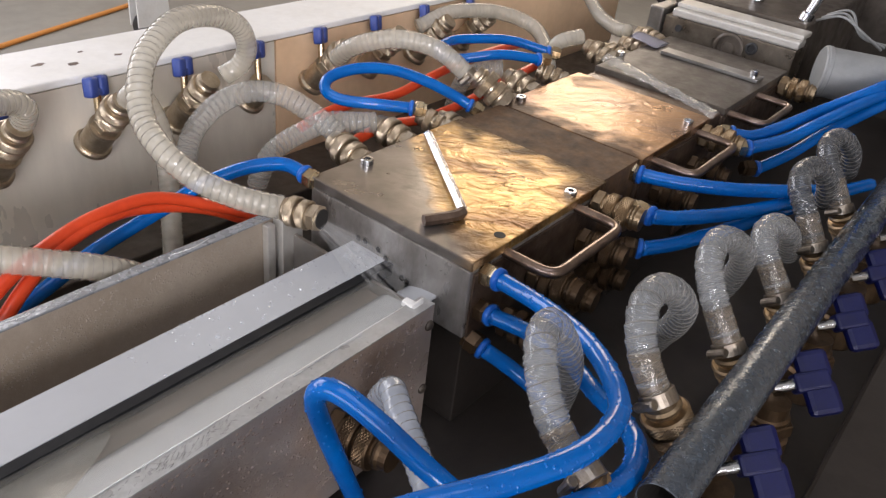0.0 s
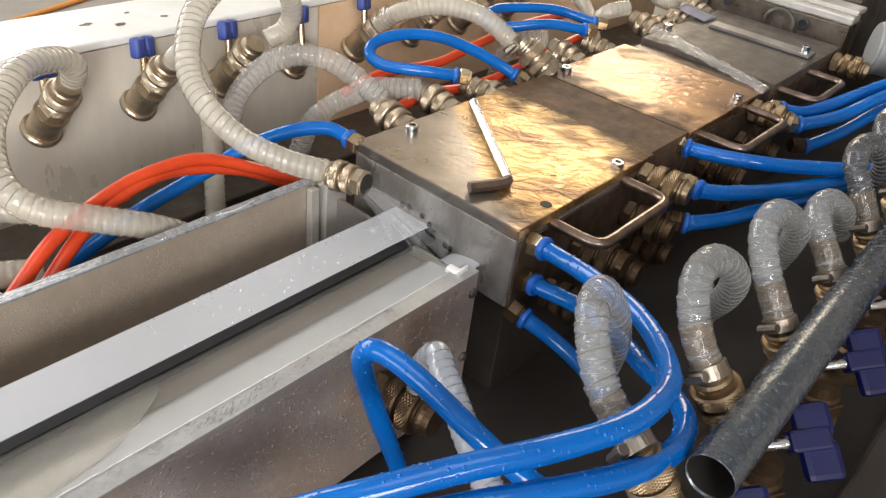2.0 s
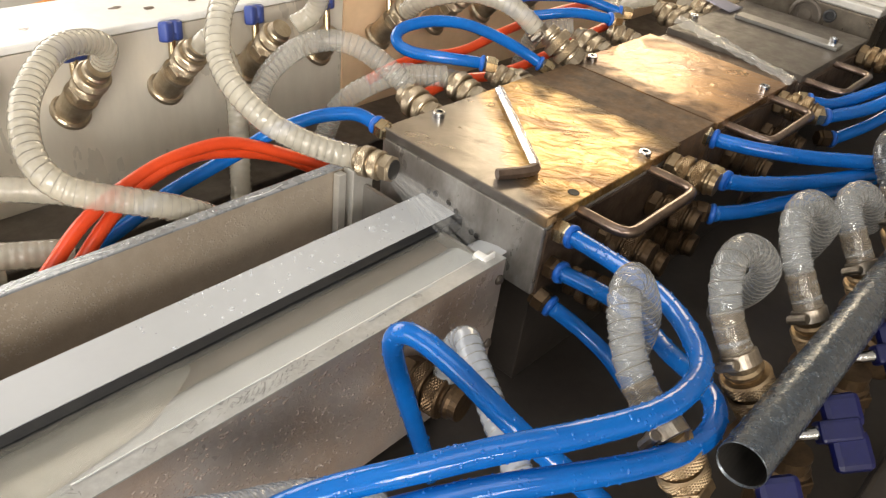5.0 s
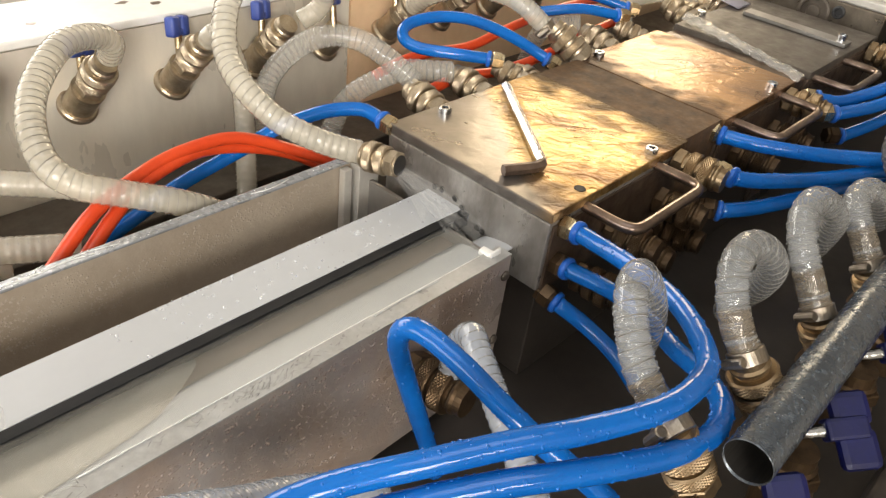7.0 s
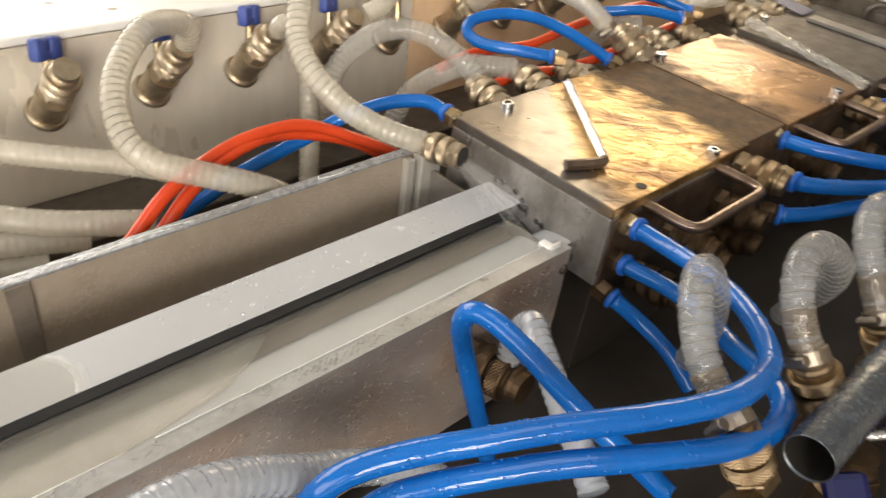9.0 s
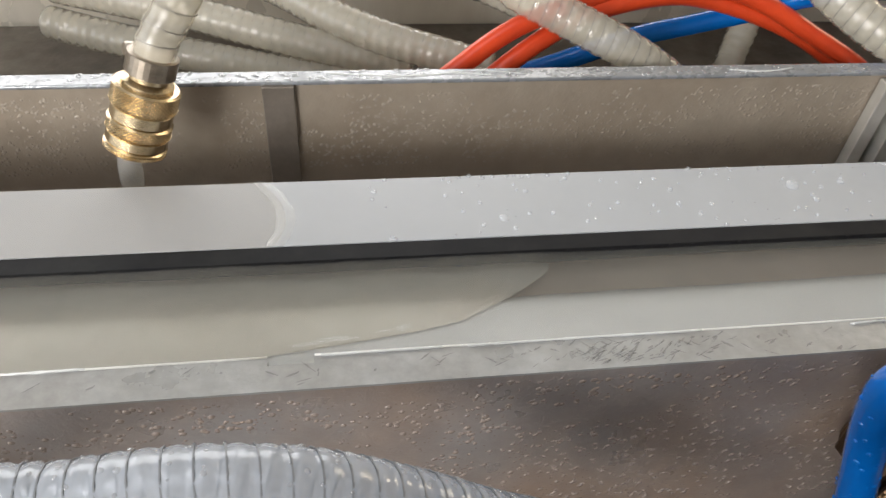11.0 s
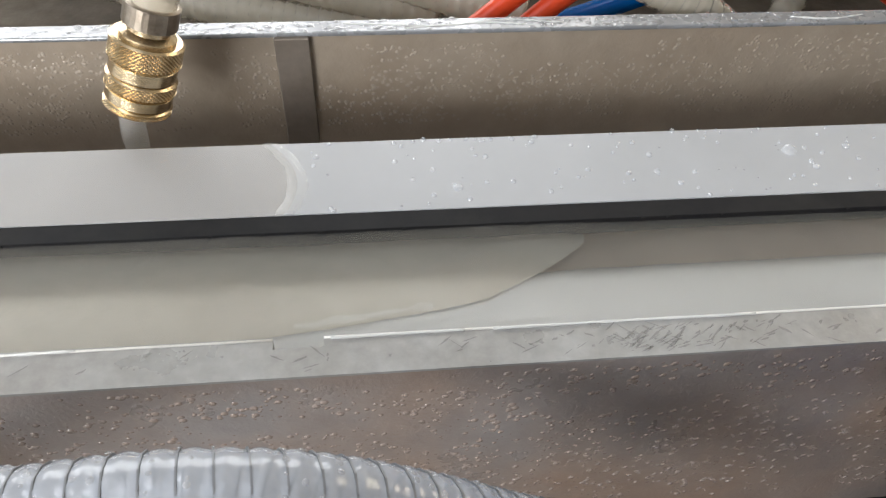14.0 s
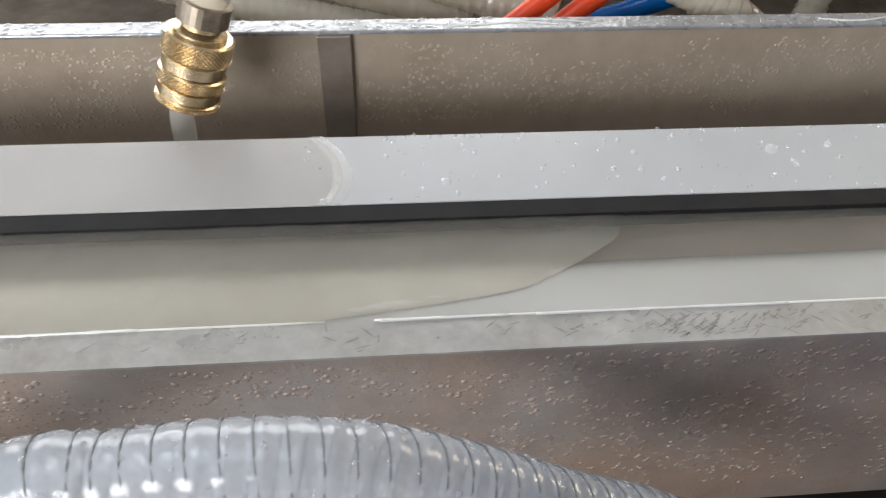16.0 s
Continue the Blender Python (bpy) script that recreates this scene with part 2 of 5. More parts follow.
HALL = material("hall_wall_paint", (0.55, 0.50, 0.43), 0.7, 0.0, 0.2, 1.2, (0.48, 0.43, 0.37), 0.5, 0.05, 30)
CEIL = material("hall_ceiling_sheet", (0.45, 0.44, 0.42), 0.6, 0.0, 0.2, 1.0, (0.38, 0.37, 0.35), 0.5)
# near-black for discs and linings that paint the shade inside holes
DARKHOLE = material("dark_hole", (0.02, 0.018, 0.016), 0.6)
CABLE = material("orange_cable", (0.62, 0.25, 0.05), 0.5)
RUBBER = material("black_rubber", (0.03, 0.03, 0.032), 0.5, 0.0, 0.2, 40, (0.02, 0.02, 0.02), 0.5)


def gilded_plate(name, a, b, grey, gold, brown, dark, seam, relief):
    """Wet steel cover plate: bare grey steel on one side of the line a to b, rust-gilded rippled water film on the other, with dark scorch marks."""
    m = bpy.data.materials.new(name)
    m.use_nodes = True
    nt = m.node_tree
    n, l = nt.nodes, nt.links.new
    s = n["Principled BSDF"]
    s.inputs["Metallic"].default_value = 0.85
    s.inputs["Coat Weight"].default_value, s.inputs["Coat Roughness"].default_value = 0.3, 0.06
    co = n.new("ShaderNodeTexCoord")

    def noise_of(scale, detail, spread, distortion=0.0):
        mp = n.new("ShaderNodeMapping")
        mp.vector_type = "TEXTURE"
        mp.inputs["Scale"].default_value = (spread[1], 1, 1)
        mp.inputs["Rotation"].default_value = (0, 0, radians(-52))
        t = n.new("ShaderNodeTexNoise")
        t.inputs["Scale"].default_value, t.inputs["Detail"].default_value, t.inputs["Distortion"].default_value = scale, detail, distortion
        l(co.outputs["Object"], mp.inputs["Vector"])
        l(mp.outputs[0], t.inputs["Vector"])
        return t.outputs["Fac"]

    def ramp(fac, p0, p1, c0, c1):
        r = n.new("ShaderNodeValToRGB")
        e = r.color_ramp.elements
        e[0].position, e[1].position, e[0].color, e[1].color = p0, p1, (*c0, 1), (*c1, 1)
        l(fac, r.inputs["Fac"])
        return r.outputs["Color"]

    def mix(fac, c0, c1):
        x = n.new("ShaderNodeMix")
        x.data_type = "RGBA"
        l(fac, x.inputs["Factor"]), l(c0, x.inputs["A"]), l(c1, x.inputs["B"])
        return x.outputs["Result"]

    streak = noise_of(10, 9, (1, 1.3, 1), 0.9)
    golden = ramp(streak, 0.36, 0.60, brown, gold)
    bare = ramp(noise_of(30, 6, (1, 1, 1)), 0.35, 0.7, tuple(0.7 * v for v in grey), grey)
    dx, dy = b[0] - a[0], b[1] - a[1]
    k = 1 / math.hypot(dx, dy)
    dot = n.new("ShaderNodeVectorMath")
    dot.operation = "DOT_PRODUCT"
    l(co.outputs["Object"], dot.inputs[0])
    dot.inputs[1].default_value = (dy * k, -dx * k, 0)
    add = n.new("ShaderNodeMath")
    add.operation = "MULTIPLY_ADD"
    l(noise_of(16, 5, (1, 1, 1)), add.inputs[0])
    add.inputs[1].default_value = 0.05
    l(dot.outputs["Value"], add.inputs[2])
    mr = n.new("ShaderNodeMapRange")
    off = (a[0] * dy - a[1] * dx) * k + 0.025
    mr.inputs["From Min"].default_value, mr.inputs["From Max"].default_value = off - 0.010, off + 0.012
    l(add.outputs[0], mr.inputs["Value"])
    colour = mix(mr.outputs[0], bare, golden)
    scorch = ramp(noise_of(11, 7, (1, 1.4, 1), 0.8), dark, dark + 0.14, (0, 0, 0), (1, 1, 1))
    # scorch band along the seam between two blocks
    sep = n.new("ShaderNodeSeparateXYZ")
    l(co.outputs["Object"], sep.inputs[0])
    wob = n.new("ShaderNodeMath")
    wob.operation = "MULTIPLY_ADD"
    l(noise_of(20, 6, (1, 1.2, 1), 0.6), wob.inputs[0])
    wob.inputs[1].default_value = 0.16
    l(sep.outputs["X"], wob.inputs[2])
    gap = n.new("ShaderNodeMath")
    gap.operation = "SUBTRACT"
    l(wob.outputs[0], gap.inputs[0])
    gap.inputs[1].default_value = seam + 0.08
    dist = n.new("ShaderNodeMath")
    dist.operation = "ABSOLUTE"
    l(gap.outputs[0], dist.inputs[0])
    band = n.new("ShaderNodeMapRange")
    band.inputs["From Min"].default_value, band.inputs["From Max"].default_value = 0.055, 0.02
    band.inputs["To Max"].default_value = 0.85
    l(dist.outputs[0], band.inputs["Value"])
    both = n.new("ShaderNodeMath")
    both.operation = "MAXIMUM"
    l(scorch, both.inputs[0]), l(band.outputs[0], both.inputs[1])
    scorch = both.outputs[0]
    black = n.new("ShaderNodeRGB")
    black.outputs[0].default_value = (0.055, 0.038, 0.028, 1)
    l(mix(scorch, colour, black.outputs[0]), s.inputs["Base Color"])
    rr = n.new("ShaderNodeMapRange")
    rr.inputs["To Min"].default_value, rr.inputs["To Max"].default_value = 0.20, 0.40
    l(noise_of(26, 4, (1, 2, 1)), rr.inputs["Value"])
    dry = n.new("ShaderNodeMath")
    dry.operation = "MULTIPLY_ADD"
    l(scorch, dry.inputs[0])
    dry.inputs[1].default_value = 0.35
    l(rr.outputs[0], dry.inputs[2])
    l(dry.outputs[0], s.inputs["Roughness"])
    coat = n.new("ShaderNodeMapRange")
    coat.inputs["To Min"].default_value, coat.inputs["To Max"].default_value = 0.3, 0.04
    l(scorch, coat.inputs["Value"])
    l(coat.outputs[0], s.inputs["Coat Weight"])
    bp = n.new("ShaderNodeBump")
    bp.inputs["Strength"].default_value, bp.inputs["Distance"].default_value = 0.42, 0.004
    l(noise_of(62, 6, (1, 1.7, 1), 1.8), bp.inputs["Height"])
    rise = n.new("ShaderNodeMapRange")
    rise.inputs["To Min"].default_value, rise.inputs["To Max"].default_value = 0.06, relief
    l(mr.outputs[0], rise.inputs["Value"])
    l(rise.outputs[0], bp.inputs["Strength"])
    l(bp.outputs[0], s.inputs["Normal"]), l(bp.outputs[0], s.inputs["Coat Normal"])
    return m


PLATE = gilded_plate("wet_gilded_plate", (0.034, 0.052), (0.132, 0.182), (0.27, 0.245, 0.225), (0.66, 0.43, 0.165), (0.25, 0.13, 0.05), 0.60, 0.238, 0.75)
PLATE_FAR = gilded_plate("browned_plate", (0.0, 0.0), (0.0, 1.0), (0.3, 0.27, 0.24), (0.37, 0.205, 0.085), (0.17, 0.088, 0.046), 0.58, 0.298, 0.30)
SPACER = material("scorched_spacer", (0.17, 0.095, 0.045), 0.68, 0.0, 0.45, 30, (0.045, 0.028, 0.018), 0.5, 0.25, 80, rough_var=0.1)


# ---- building helpers ----
def mesh_of(name, bm, mat, smooth=False):
    me = bpy.data.meshes.new(name)
    bm.to_mesh(me)
    bm.free()
    me.materials.append(mat)
    if smooth:
        for p in me.polygons:
            p.use_smooth = True
    return me


def part(name, bm, mat, parent=None, label="", smooth=False):
    """One mesh object, under a thing or a part."""
    ob = new(name, mesh_of(name, bm, mat, smooth))
    ob.parent = parent
    if label:
        ob["label"] = label
    return ob


def box(bm, x0, x1, y0, y1, z0, z1, bevel=0.0):
    r = bmesh.ops.create_cube(bm, size=1.0, matrix=Matrix.LocRotScale(((x0 + x1) / 2, (y0 + y1) / 2, (z0 + z1) / 2), None, (x1 - x0, y1 - y0, z1 - z0)))
    if bevel:
        es = list({e for v in r["verts"] for e in v.link_edges})
        bmesh.ops.bevel(bm, geom=es, offset=bevel, segments=2, affect="EDGES", profile=0.5)
    return bm


def boxes(*rows, bevel=0.0):
    bm = bmesh.new()
    for r in rows:
        box(bm, *r, bevel=bevel)
    return bm


def frame_of(base, way):
    """A pose at base whose z axis runs along way."""
    return Matrix.Translation(base) @ Vector(way).normalized().to_track_quat("Z", "Y").to_matrix().to_4x4()


def lathe(profile, segs=28, m=None, knurl=(), sides=0, bm=None):
    """A turned body. profile: rows of radius and height; knurl: rows whose radius is ribbed; sides: a polygon, such as a hexagon."""
    bm = bm or bmesh.new()
    m = m or Matrix()
    n = sides or segs
    rings = []
    for i, (r, h) in enumerate(profile):
        ring = []
        for k in range(n):
            a = 2 * math.pi * (k + (0.5 if sides else 0)) / n
            rr = r * (1 - (0.05 if (k + i) % 2 else 0.0)) if i in knurl else r
            ring.append(bm.verts.new(m @ Vector((rr * math.cos(a), rr * math.sin(a), h))))
        rings.append(ring)
    for i, (a, b) in enumerate(zip(rings, rings[1:])):
        for k in range(n):
            p, q, u, v = a[k], a[(k + 1) % n], b[(k + 1) % n], b[k]
            if i in knurl and i + 1 in knurl:
                faces = ((p, q, v), (q, u, v)) if (k + i) % 2 == 0 else ((p, q, u), (p, u, v))
            else:
                faces = ((p, q, u, v),)
            for f in faces:
                bm.faces.new(f)
    bm.faces.new(rings[0][::-1])
    bm.faces.new(rings[-1])
    return bm


def glide(points, step):
    """Even points along a smooth curve through the given ones."""
    p = [Vector(q) for q in points]
    p = [p[0] * 2 - p[1]] + p + [p[-1] * 2 - p[-2]]
    fine = []
    for a, b, c, d in zip(p, p[1:], p[2:], p[3:]):
        for k in range(24):
            t = k / 24
            fine.append(0.5 * (2 * b + (c - a) * t + (2 * a - 5 * b + 4 * c - d) * t * t + (3 * b - a - 3 * c + d) * t ** 3))
    fine.append(p[-2])
    out, left = [fine[0]], step
    for a, b in zip(fine, fine[1:]):
        l = (b - a).length
        while l > left > 0:
            a = a.lerp(b, left / l)
            out.append(a)
            l, left = (b - a).length, step
        left -= l
    out.append(fine[-1])
    for _ in range(3):
        out = [out[0]] + [(a + 2 * b + c) / 4 for a, b, c in zip(out, out[1:], out[2:])] + [out[-1]]
    return out


def frames_along(line):
    side, out = None, []
    for i, q in enumerate(line):
        t = (line[min(i + 1, len(line) - 1)] - line[max(i - 1, 0)]).normalized()
        if side is None:
            side = t.orthogonal().normalized()
        side = (side - t * side.dot(t)).normalized()
        out.append((q, side, t.cross(side)))
    return out


def tube(points, radius, segs=14, step=0.004, shape=None, bm=None, smooth_points=True):
    bm = bm or bmesh.new()
    line = glide(points, step) if smooth_points else [Vector(q) for q in points]
    rings = []
    for i, (q, u, v) in enumerate(frames_along(line)):
        r = radius * (shape(i) if shape else 1)
        rings.append([bm.verts.new(q + (u * math.cos(a) + v * math.sin(a)) * r) for a in [2 * math.pi * k / segs for k in range(segs)]])
    for a, b in zip(rings, rings[1:]):
        for k in range(segs):
            bm.faces.new((a[k], a[(k + 1) % segs], b[(k + 1) % segs], b[k]))
    bm.faces.new(rings[0][::-1])
    bm.faces.new(rings[-1])
    return bm


def helix(points, radius, pitch, thick):
    """The steel wire wound round a hose."""
    fr = frames_along(glide(points, pitch / 14))
    line = [q + (u * math.cos(2 * math.pi * i / 14) + v * math.sin(2 * math.pi * i / 14)) * radius for i, (q, u, v) in enumerate(fr)]
    return tube(line, thick, 4, smooth_points=False)


def empty(name, at=(0, 0, 0)):
    ob = new(name)
    ob.empty_display_size = 0.02
    ob.location = at
    return ob


def coupler(parent, base, way, size=1.0, mat=None, clamp=True, name="coupler"):
    """A turned brass hose coupler with two knurled rings, from its thread at base towards the hose."""
    mat = mat or NICKEL
    m = frame_of(base, way) @ Matrix.Scale(size, 4)
    body = part(name, lathe([(0.0125, 0), (0.0135, 0.001), (0.0135, 0.015), (0.0125, 0.017), (0.0125, 0.044), (0.0145, 0.046), (0.0145, 0.048), (0.0128, 0.050), (0.0125, 0.056)], 24, m), mat, parent, smooth=False)
    part("hex_nut", lathe([(0.0155, 0.002), (0.0165, 0.003), (0.0165, 0.011), (0.0155, 0.012)], 6, m, sides=6), mat, body)
    for a, b, r in ((0.0155, 0.0265, 0.0175), (0.030, 0.042, 0.0185)):
        rows = [(r - 0.0015, a), (r, a + 0.0015)] + [(r, a + 0.0015 + (b - a - 0.003) * k / 7) for k in range(8)] + [(r, b - 0.0015), (r - 0.0015, b)]
        part("knurled_ring", lathe(rows, 60, m, knurl=range(2, 10)), mat, body)
    return body


def hose_clamp(parent, at, way, r):
    m = frame_of(at, way)
    c = part("hose_clamp", lathe([(r, -0.005), (r + 0.0012, -0.0045), (r + 0.0012, 0.0045), (r, 0.005)], 28, m), CLAMP, parent, "dull steel hose clamp")
    bm = lathe([(0.003, -0.008), (0.0035, -0.007), (0.0035, 0.007), (0.003, 0.008)], 10, m @ pose(r + 0.003, 0, 0, 90, 0, 0))
    part("clamp_screw", bm, CLAMP, c)


def clear_hose(points, r=0.0116, wire_pitch=0.0072, label="cloudy clear ribbed water hose with a spiral wire", mat=None, ribs=0.022, wire=0.00036, wire_mat=None):
    h = empty("ribbed_hose")
    part("tube", tube(points, r, 18, wire_pitch / 4, lambda i: 1.0 + (ribs if i % 4 in (1, 2) else -ribs)), mat or CLEAR, h, smooth=True)
    part("spiral_wire", helix(points, r * 1.0, wire_pitch, wire), wire_mat or WIRE, h, "dark spiral wire")
    return tagged(h, label, "hose", "ribbed clear hoses")


def blue_fitting(parent, base, way, size=1.0):
    m = frame_of(base, way) @ Matrix.Scale(size, 4)
    nut = part("hex_nut", lathe([(0.0105, -0.004), (0.0105, 0.0), (0.0125, 0.001), (0.0125, 0.012), (0.011, 0.0135), (0.0095, 0.016)], 6, m, sides=6), BRASS if base[2] > 0.955 else DULL, parent, "brass hexagon nut" if base[2] > 0.955 else "dark brass hexagon nut")
    part("release_ring", lathe([(0.0092, 0.0155), (0.0118, 0.0163), (0.0121, 0.0190), (0.0112, 0.0212), (0.0092, 0.0222)], 28, m), RING, nut, "blue plastic release ring", smooth=True)


def blue_hose(points, start=None, end=None, r=0.0075, mat=None, label="wet glossy blue polyurethane water hose", group="blue hoses"):
    h = empty("water_hose")
    part("tube", tube(points, r, 18, 0.004), mat or BLUE, h, smooth=True)
    for way, p in ((start, points[0]), (end, points[-1])):
        if way:
            d = Vector(way).normalized()
            blue_fitting(h, Vector(p) - d * 0.02 * r / 0.0086, d, r / 0.0086)
    return tagged(h, label, "hose", group)


def dome(bm, c, r, normal=(0, 0, 1), flat=0.5, segs=8, rings=3):
    """A small water drop on a surface."""
    m = frame_of(c, normal)
    rows = []
    for i in range(rings):
        a = math.pi / 2 * i / rings
        rows.append([bm.verts.new(m @ Vector((r * math.cos(a) * math.cos(2 * math.pi * k / segs), r * math.cos(a) * math.sin(2 * math.pi * k / segs), r * flat * math.sin(a)))) for k in range(segs)])
    tip = bm.verts.new(m @ Vector((0, 0, r * flat)))
    for a, b in zip(rows, rows[1:]):
        for k in range(segs):
            bm.faces.new((a[k], a[(k + 1) % segs], b[(k + 1) % segs], b[k]))
    for k in range(segs):
        bm.faces.new((rows[-1][k], rows[-1][(k + 1) % segs], tip))


def beads_on(parent, points, r, count, seed, size=(0.0005, 0.0013), mat=None):
    """Water beads scattered over a hose or pipe, joined as one."""
    rnd = random.Random(seed)
    fr = frames_along(glide(points, 0.004))
    bm = bmesh.new()
    for i in range(count):
        q, u, v = rnd.choice(fr)
        a = rnd.uniform(0, 2 * math.pi)
        n = u * math.cos(a) + v * math.sin(a)
        if n.z > -0.4:
            dome(bm, q + n * r * 0.99, rnd.uniform(*size), n, 0.55, 7, 2)
    ob = part("bead_layer", bm, mat or GLINT, parent, "clear water beads", smooth=True)
    ob["kind"], ob.visible_shadow = "stuff", False


def spigot(parent, points):
    """The browned hose barb that shows through the end of a clear hose."""
    line = glide(points, 0.004)[:9]
    part("hose_end", tube(line, 0.0109, 18, smooth_points=False, shape=lambda i: 1.0 if i % 3 else 0.96), HOSE_END, parent, "browned hose end pushed over its barb", smooth=True)


def bolt(parent, at, way=(0, 0, 1), r=0.0065, h=0.0055, mat=None):
    m = frame_of(at, way)
    b = part("socket_bolt", lathe([(r, 0), (r, h - 0.001), (r - 0.001, h), (r * 0.55, h), (r * 0.5, h - 0.004)], 20, m), mat or CHROME, parent, "bright socket-head bolt")
    return b


# ---- hall: floor, walls, ceiling ----
tagged(part("floor", boxes((-7, 6, -6, 5, -0.1, 0)), CONCRETE), "grey concrete hall floor", "floor", kind="structure")
tagged(part("ceiling", boxes((-7, -2.6, -6, 5, 6.0, 6.1), (0.6, 6, -6, 5, 6.0, 6.1), (-2.6, 0.6, -6, -1.8, 6.0, 6.1), (-2.6, 0.6, 0.8, 5, 6.0, 6.1)), CEIL), "grey sheet hall ceiling", "ceiling", kind="structure")
tagged(part("wall_east", boxes((6, 6.2, -6, 2.4, 0, 6), (6, 6.2, 4.7, 5, 0, 6), (6, 6.2, 2.4, 4.7, 0, 2.4), (6, 6.2, 2.4, 4.7, 5.0, 6)), HALL), "plastered hall wall with a high window opening", "wall", kind="structure")
tagged(part("wall_north", boxes((-7, -4.5, 5, 5.2, 0, 6), (1.5, 6, 5, 5.2, 0, 6), (-4.5, 1.5, 5, 5.2, 0, 1.7), (-4.5, 1.5, 5, 5.2, 4.3, 6)), HALL), "plastered hall wall with a wide opening for an area lamp", "wall", kind="structure")
# the west and south openings are added to hold the fill lamps
tagged(part("wall_west", boxes((-7.2, -7, -6, -3, 0, 6), (-7.2, -7, 2, 5, 0, 6), (-7.2, -7, -3, 2, 0, 1.5), (-7.2, -7, -3, 2, 4.1, 6)), HALL), "plastered hall wall with a wide opening for an area lamp", "wall", kind="structure")
tagged(part("wall_south", boxes((-7, -6.7, -6.2, -6, 0, 6), (-2.5, 6, -6.2, -6, 0, 6), (-6.7, -2.5, -6.2, -6, 0, 1.5), (-6.7, -2.5, -6.2, -6, 4.5, 6)), HALL), "plastered hall wall with a wide opening for an area lamp", "wall", kind="structure")
# unseen low wall, added to keep the south light off the near right
tagged(part("light_block_wall", boxes((-1.0, 1.5, -1.25, -1.2, 0, 1.45)), HALL), "plain low wall added out of view to block the south light", "wall", kind="structure")

# ---- machine bed ----
bed = empty("machine_bed", (0, 0, 0))
part("base", boxes((-1.5, 1.5, -0.42, 0.60, 0.02, 0.79), bevel=0.01), GREY, bed)
part("bed_plate", boxes((-1.5, 1.5, -0.42, 0.60, 0.793, 0.803)), BED, bed, "dark oily steel bed plate")
part("back_wall", boxes((-1.5, 0.205, 0.5, 0.512, 0.806, 1.012)), WALLSTEEL, bed, "grey sheet steel back wall")
# right part of the steel wall, its warm reflection put in as tan colour
part("back_wall", boxes((0.208, 1.2, 0.5, 0.512, 0.806, 1.012)), WARM_WALL, bed, "back wall panel coloured tan for the warm light it reflects")
part("top_flange", boxes((-1.5, 1.2, 0.494, 0.598, 1.015, 1.024), bevel=0.002), WHITE, bed, "white painted top flange with worn spots")
# ledge and gutter get dark colours for the shade in this gap
part("ledge", boxes((-1.5, 1.2, 0.40, 0.497, 0.806, 0.842), bevel=0.003), DARKPLATE, bed)
part("gutter", boxes((-1.5, 1.2, 0.212, 0.398, 0.8055, 0.812)), BED, bed, "plate coloured dark for the shaded gap behind the trough")
part("front_ledge", boxes((-1.5, 1.2, -0.42, -0.29, 0.806, 0.90), bevel=0.004), BED, bed)
tagged(bed, "dark oily steel machine bed with a white flanged back wall", "machine")
random.seed(5)
bm = bmesh.new()
for x, y, r in ((-0.085, 0.545, 0.008), (-0.055, 0.53, 0.009), (-0.03, 0.56, 0.005), (-0.19, 0.53, 0.008), (-0.24, 0.57, 0.006), (0.0, 0.53, 0.006)):
    k = [bm.verts.new((x + r * random.uniform(0.5, 1.2) * math.cos(a), y + 0.6 * r * random.uniform(0.5, 1.2) * math.sin(a), 1.0243)) for a in [2 * math.pi * i / 9 for i in range(9)]]
    bm.faces.new(k)
part("chipped_paint", bm, RUST, bed, "bare rusty spots in the paint")["kind"] = "stuff"

# ---- far valves on the back wall ----
def wall_valve(base, way, handle=True, hose=True):
    v = empty("wall_valve")
    d = Vector(way).normalized()
    base = Vector(base)
    m = frame_of(base, d)
    part("flange_ring", lathe([(0.0195, -0.004), (0.0205, -0.003), (0.0205, 0.002), (0.0185, 0.004)], 28, m), NICKEL, v)
    part("valve_body", lathe([(0.0155, 0), (0.0165, 0.002), (0.0165, 0.03), (0.0175, 0.032), (0.0175, 0.036)], 28, m), NICKEL, v, smooth=False)
    if hose:
        coupler(v, base + d * 0.034, d, 0.95, NICKEL)
    if handle:
        root = base + d * 0.026
        side = Vector((0.12, 0.22, 0.95)).normalized()
        stem = part("stem", lathe([(0.0045, 0.01), (0.0045, 0.043)], 12, frame_of(root, side)), BRASS, v)
        hm = frame_of(root + side * 0.040, side)
        bm = bmesh.new()
        for sx in (-1, 1):
            box(bm, sx * 0.010 - 0.0075, sx * 0.010 + 0.0075, -0.006, 0.006, -0.002, 0.020, bevel=0.003)
        box(bm, -0.011, 0.011, -0.005, 0.005, -0.001, 0.007, bevel=0.002)
        bmesh.ops.transform(bm, matrix=hm @ pose(0, 0, 0, 0, 0, 60), verts=bm.verts)
        part("butterfly_handle", bm, GRIP, v, "blue plastic butterfly handle", smooth=True)
    return tagged(v, "brass ball valve with a blue butterfly handle on the back wall", "valve", "wall valves")


for x in (-0.285, -0.175, -0.066, 0.043, 0.152, 0.262, 0.372, 0.482, 0.60):
    wall_valve((x, 0.488, 0.946), (0.14, -0.60, 0.72) if x != -0.285 else (0.1, -0.6, 0.72), hose=x not in (0.152,))

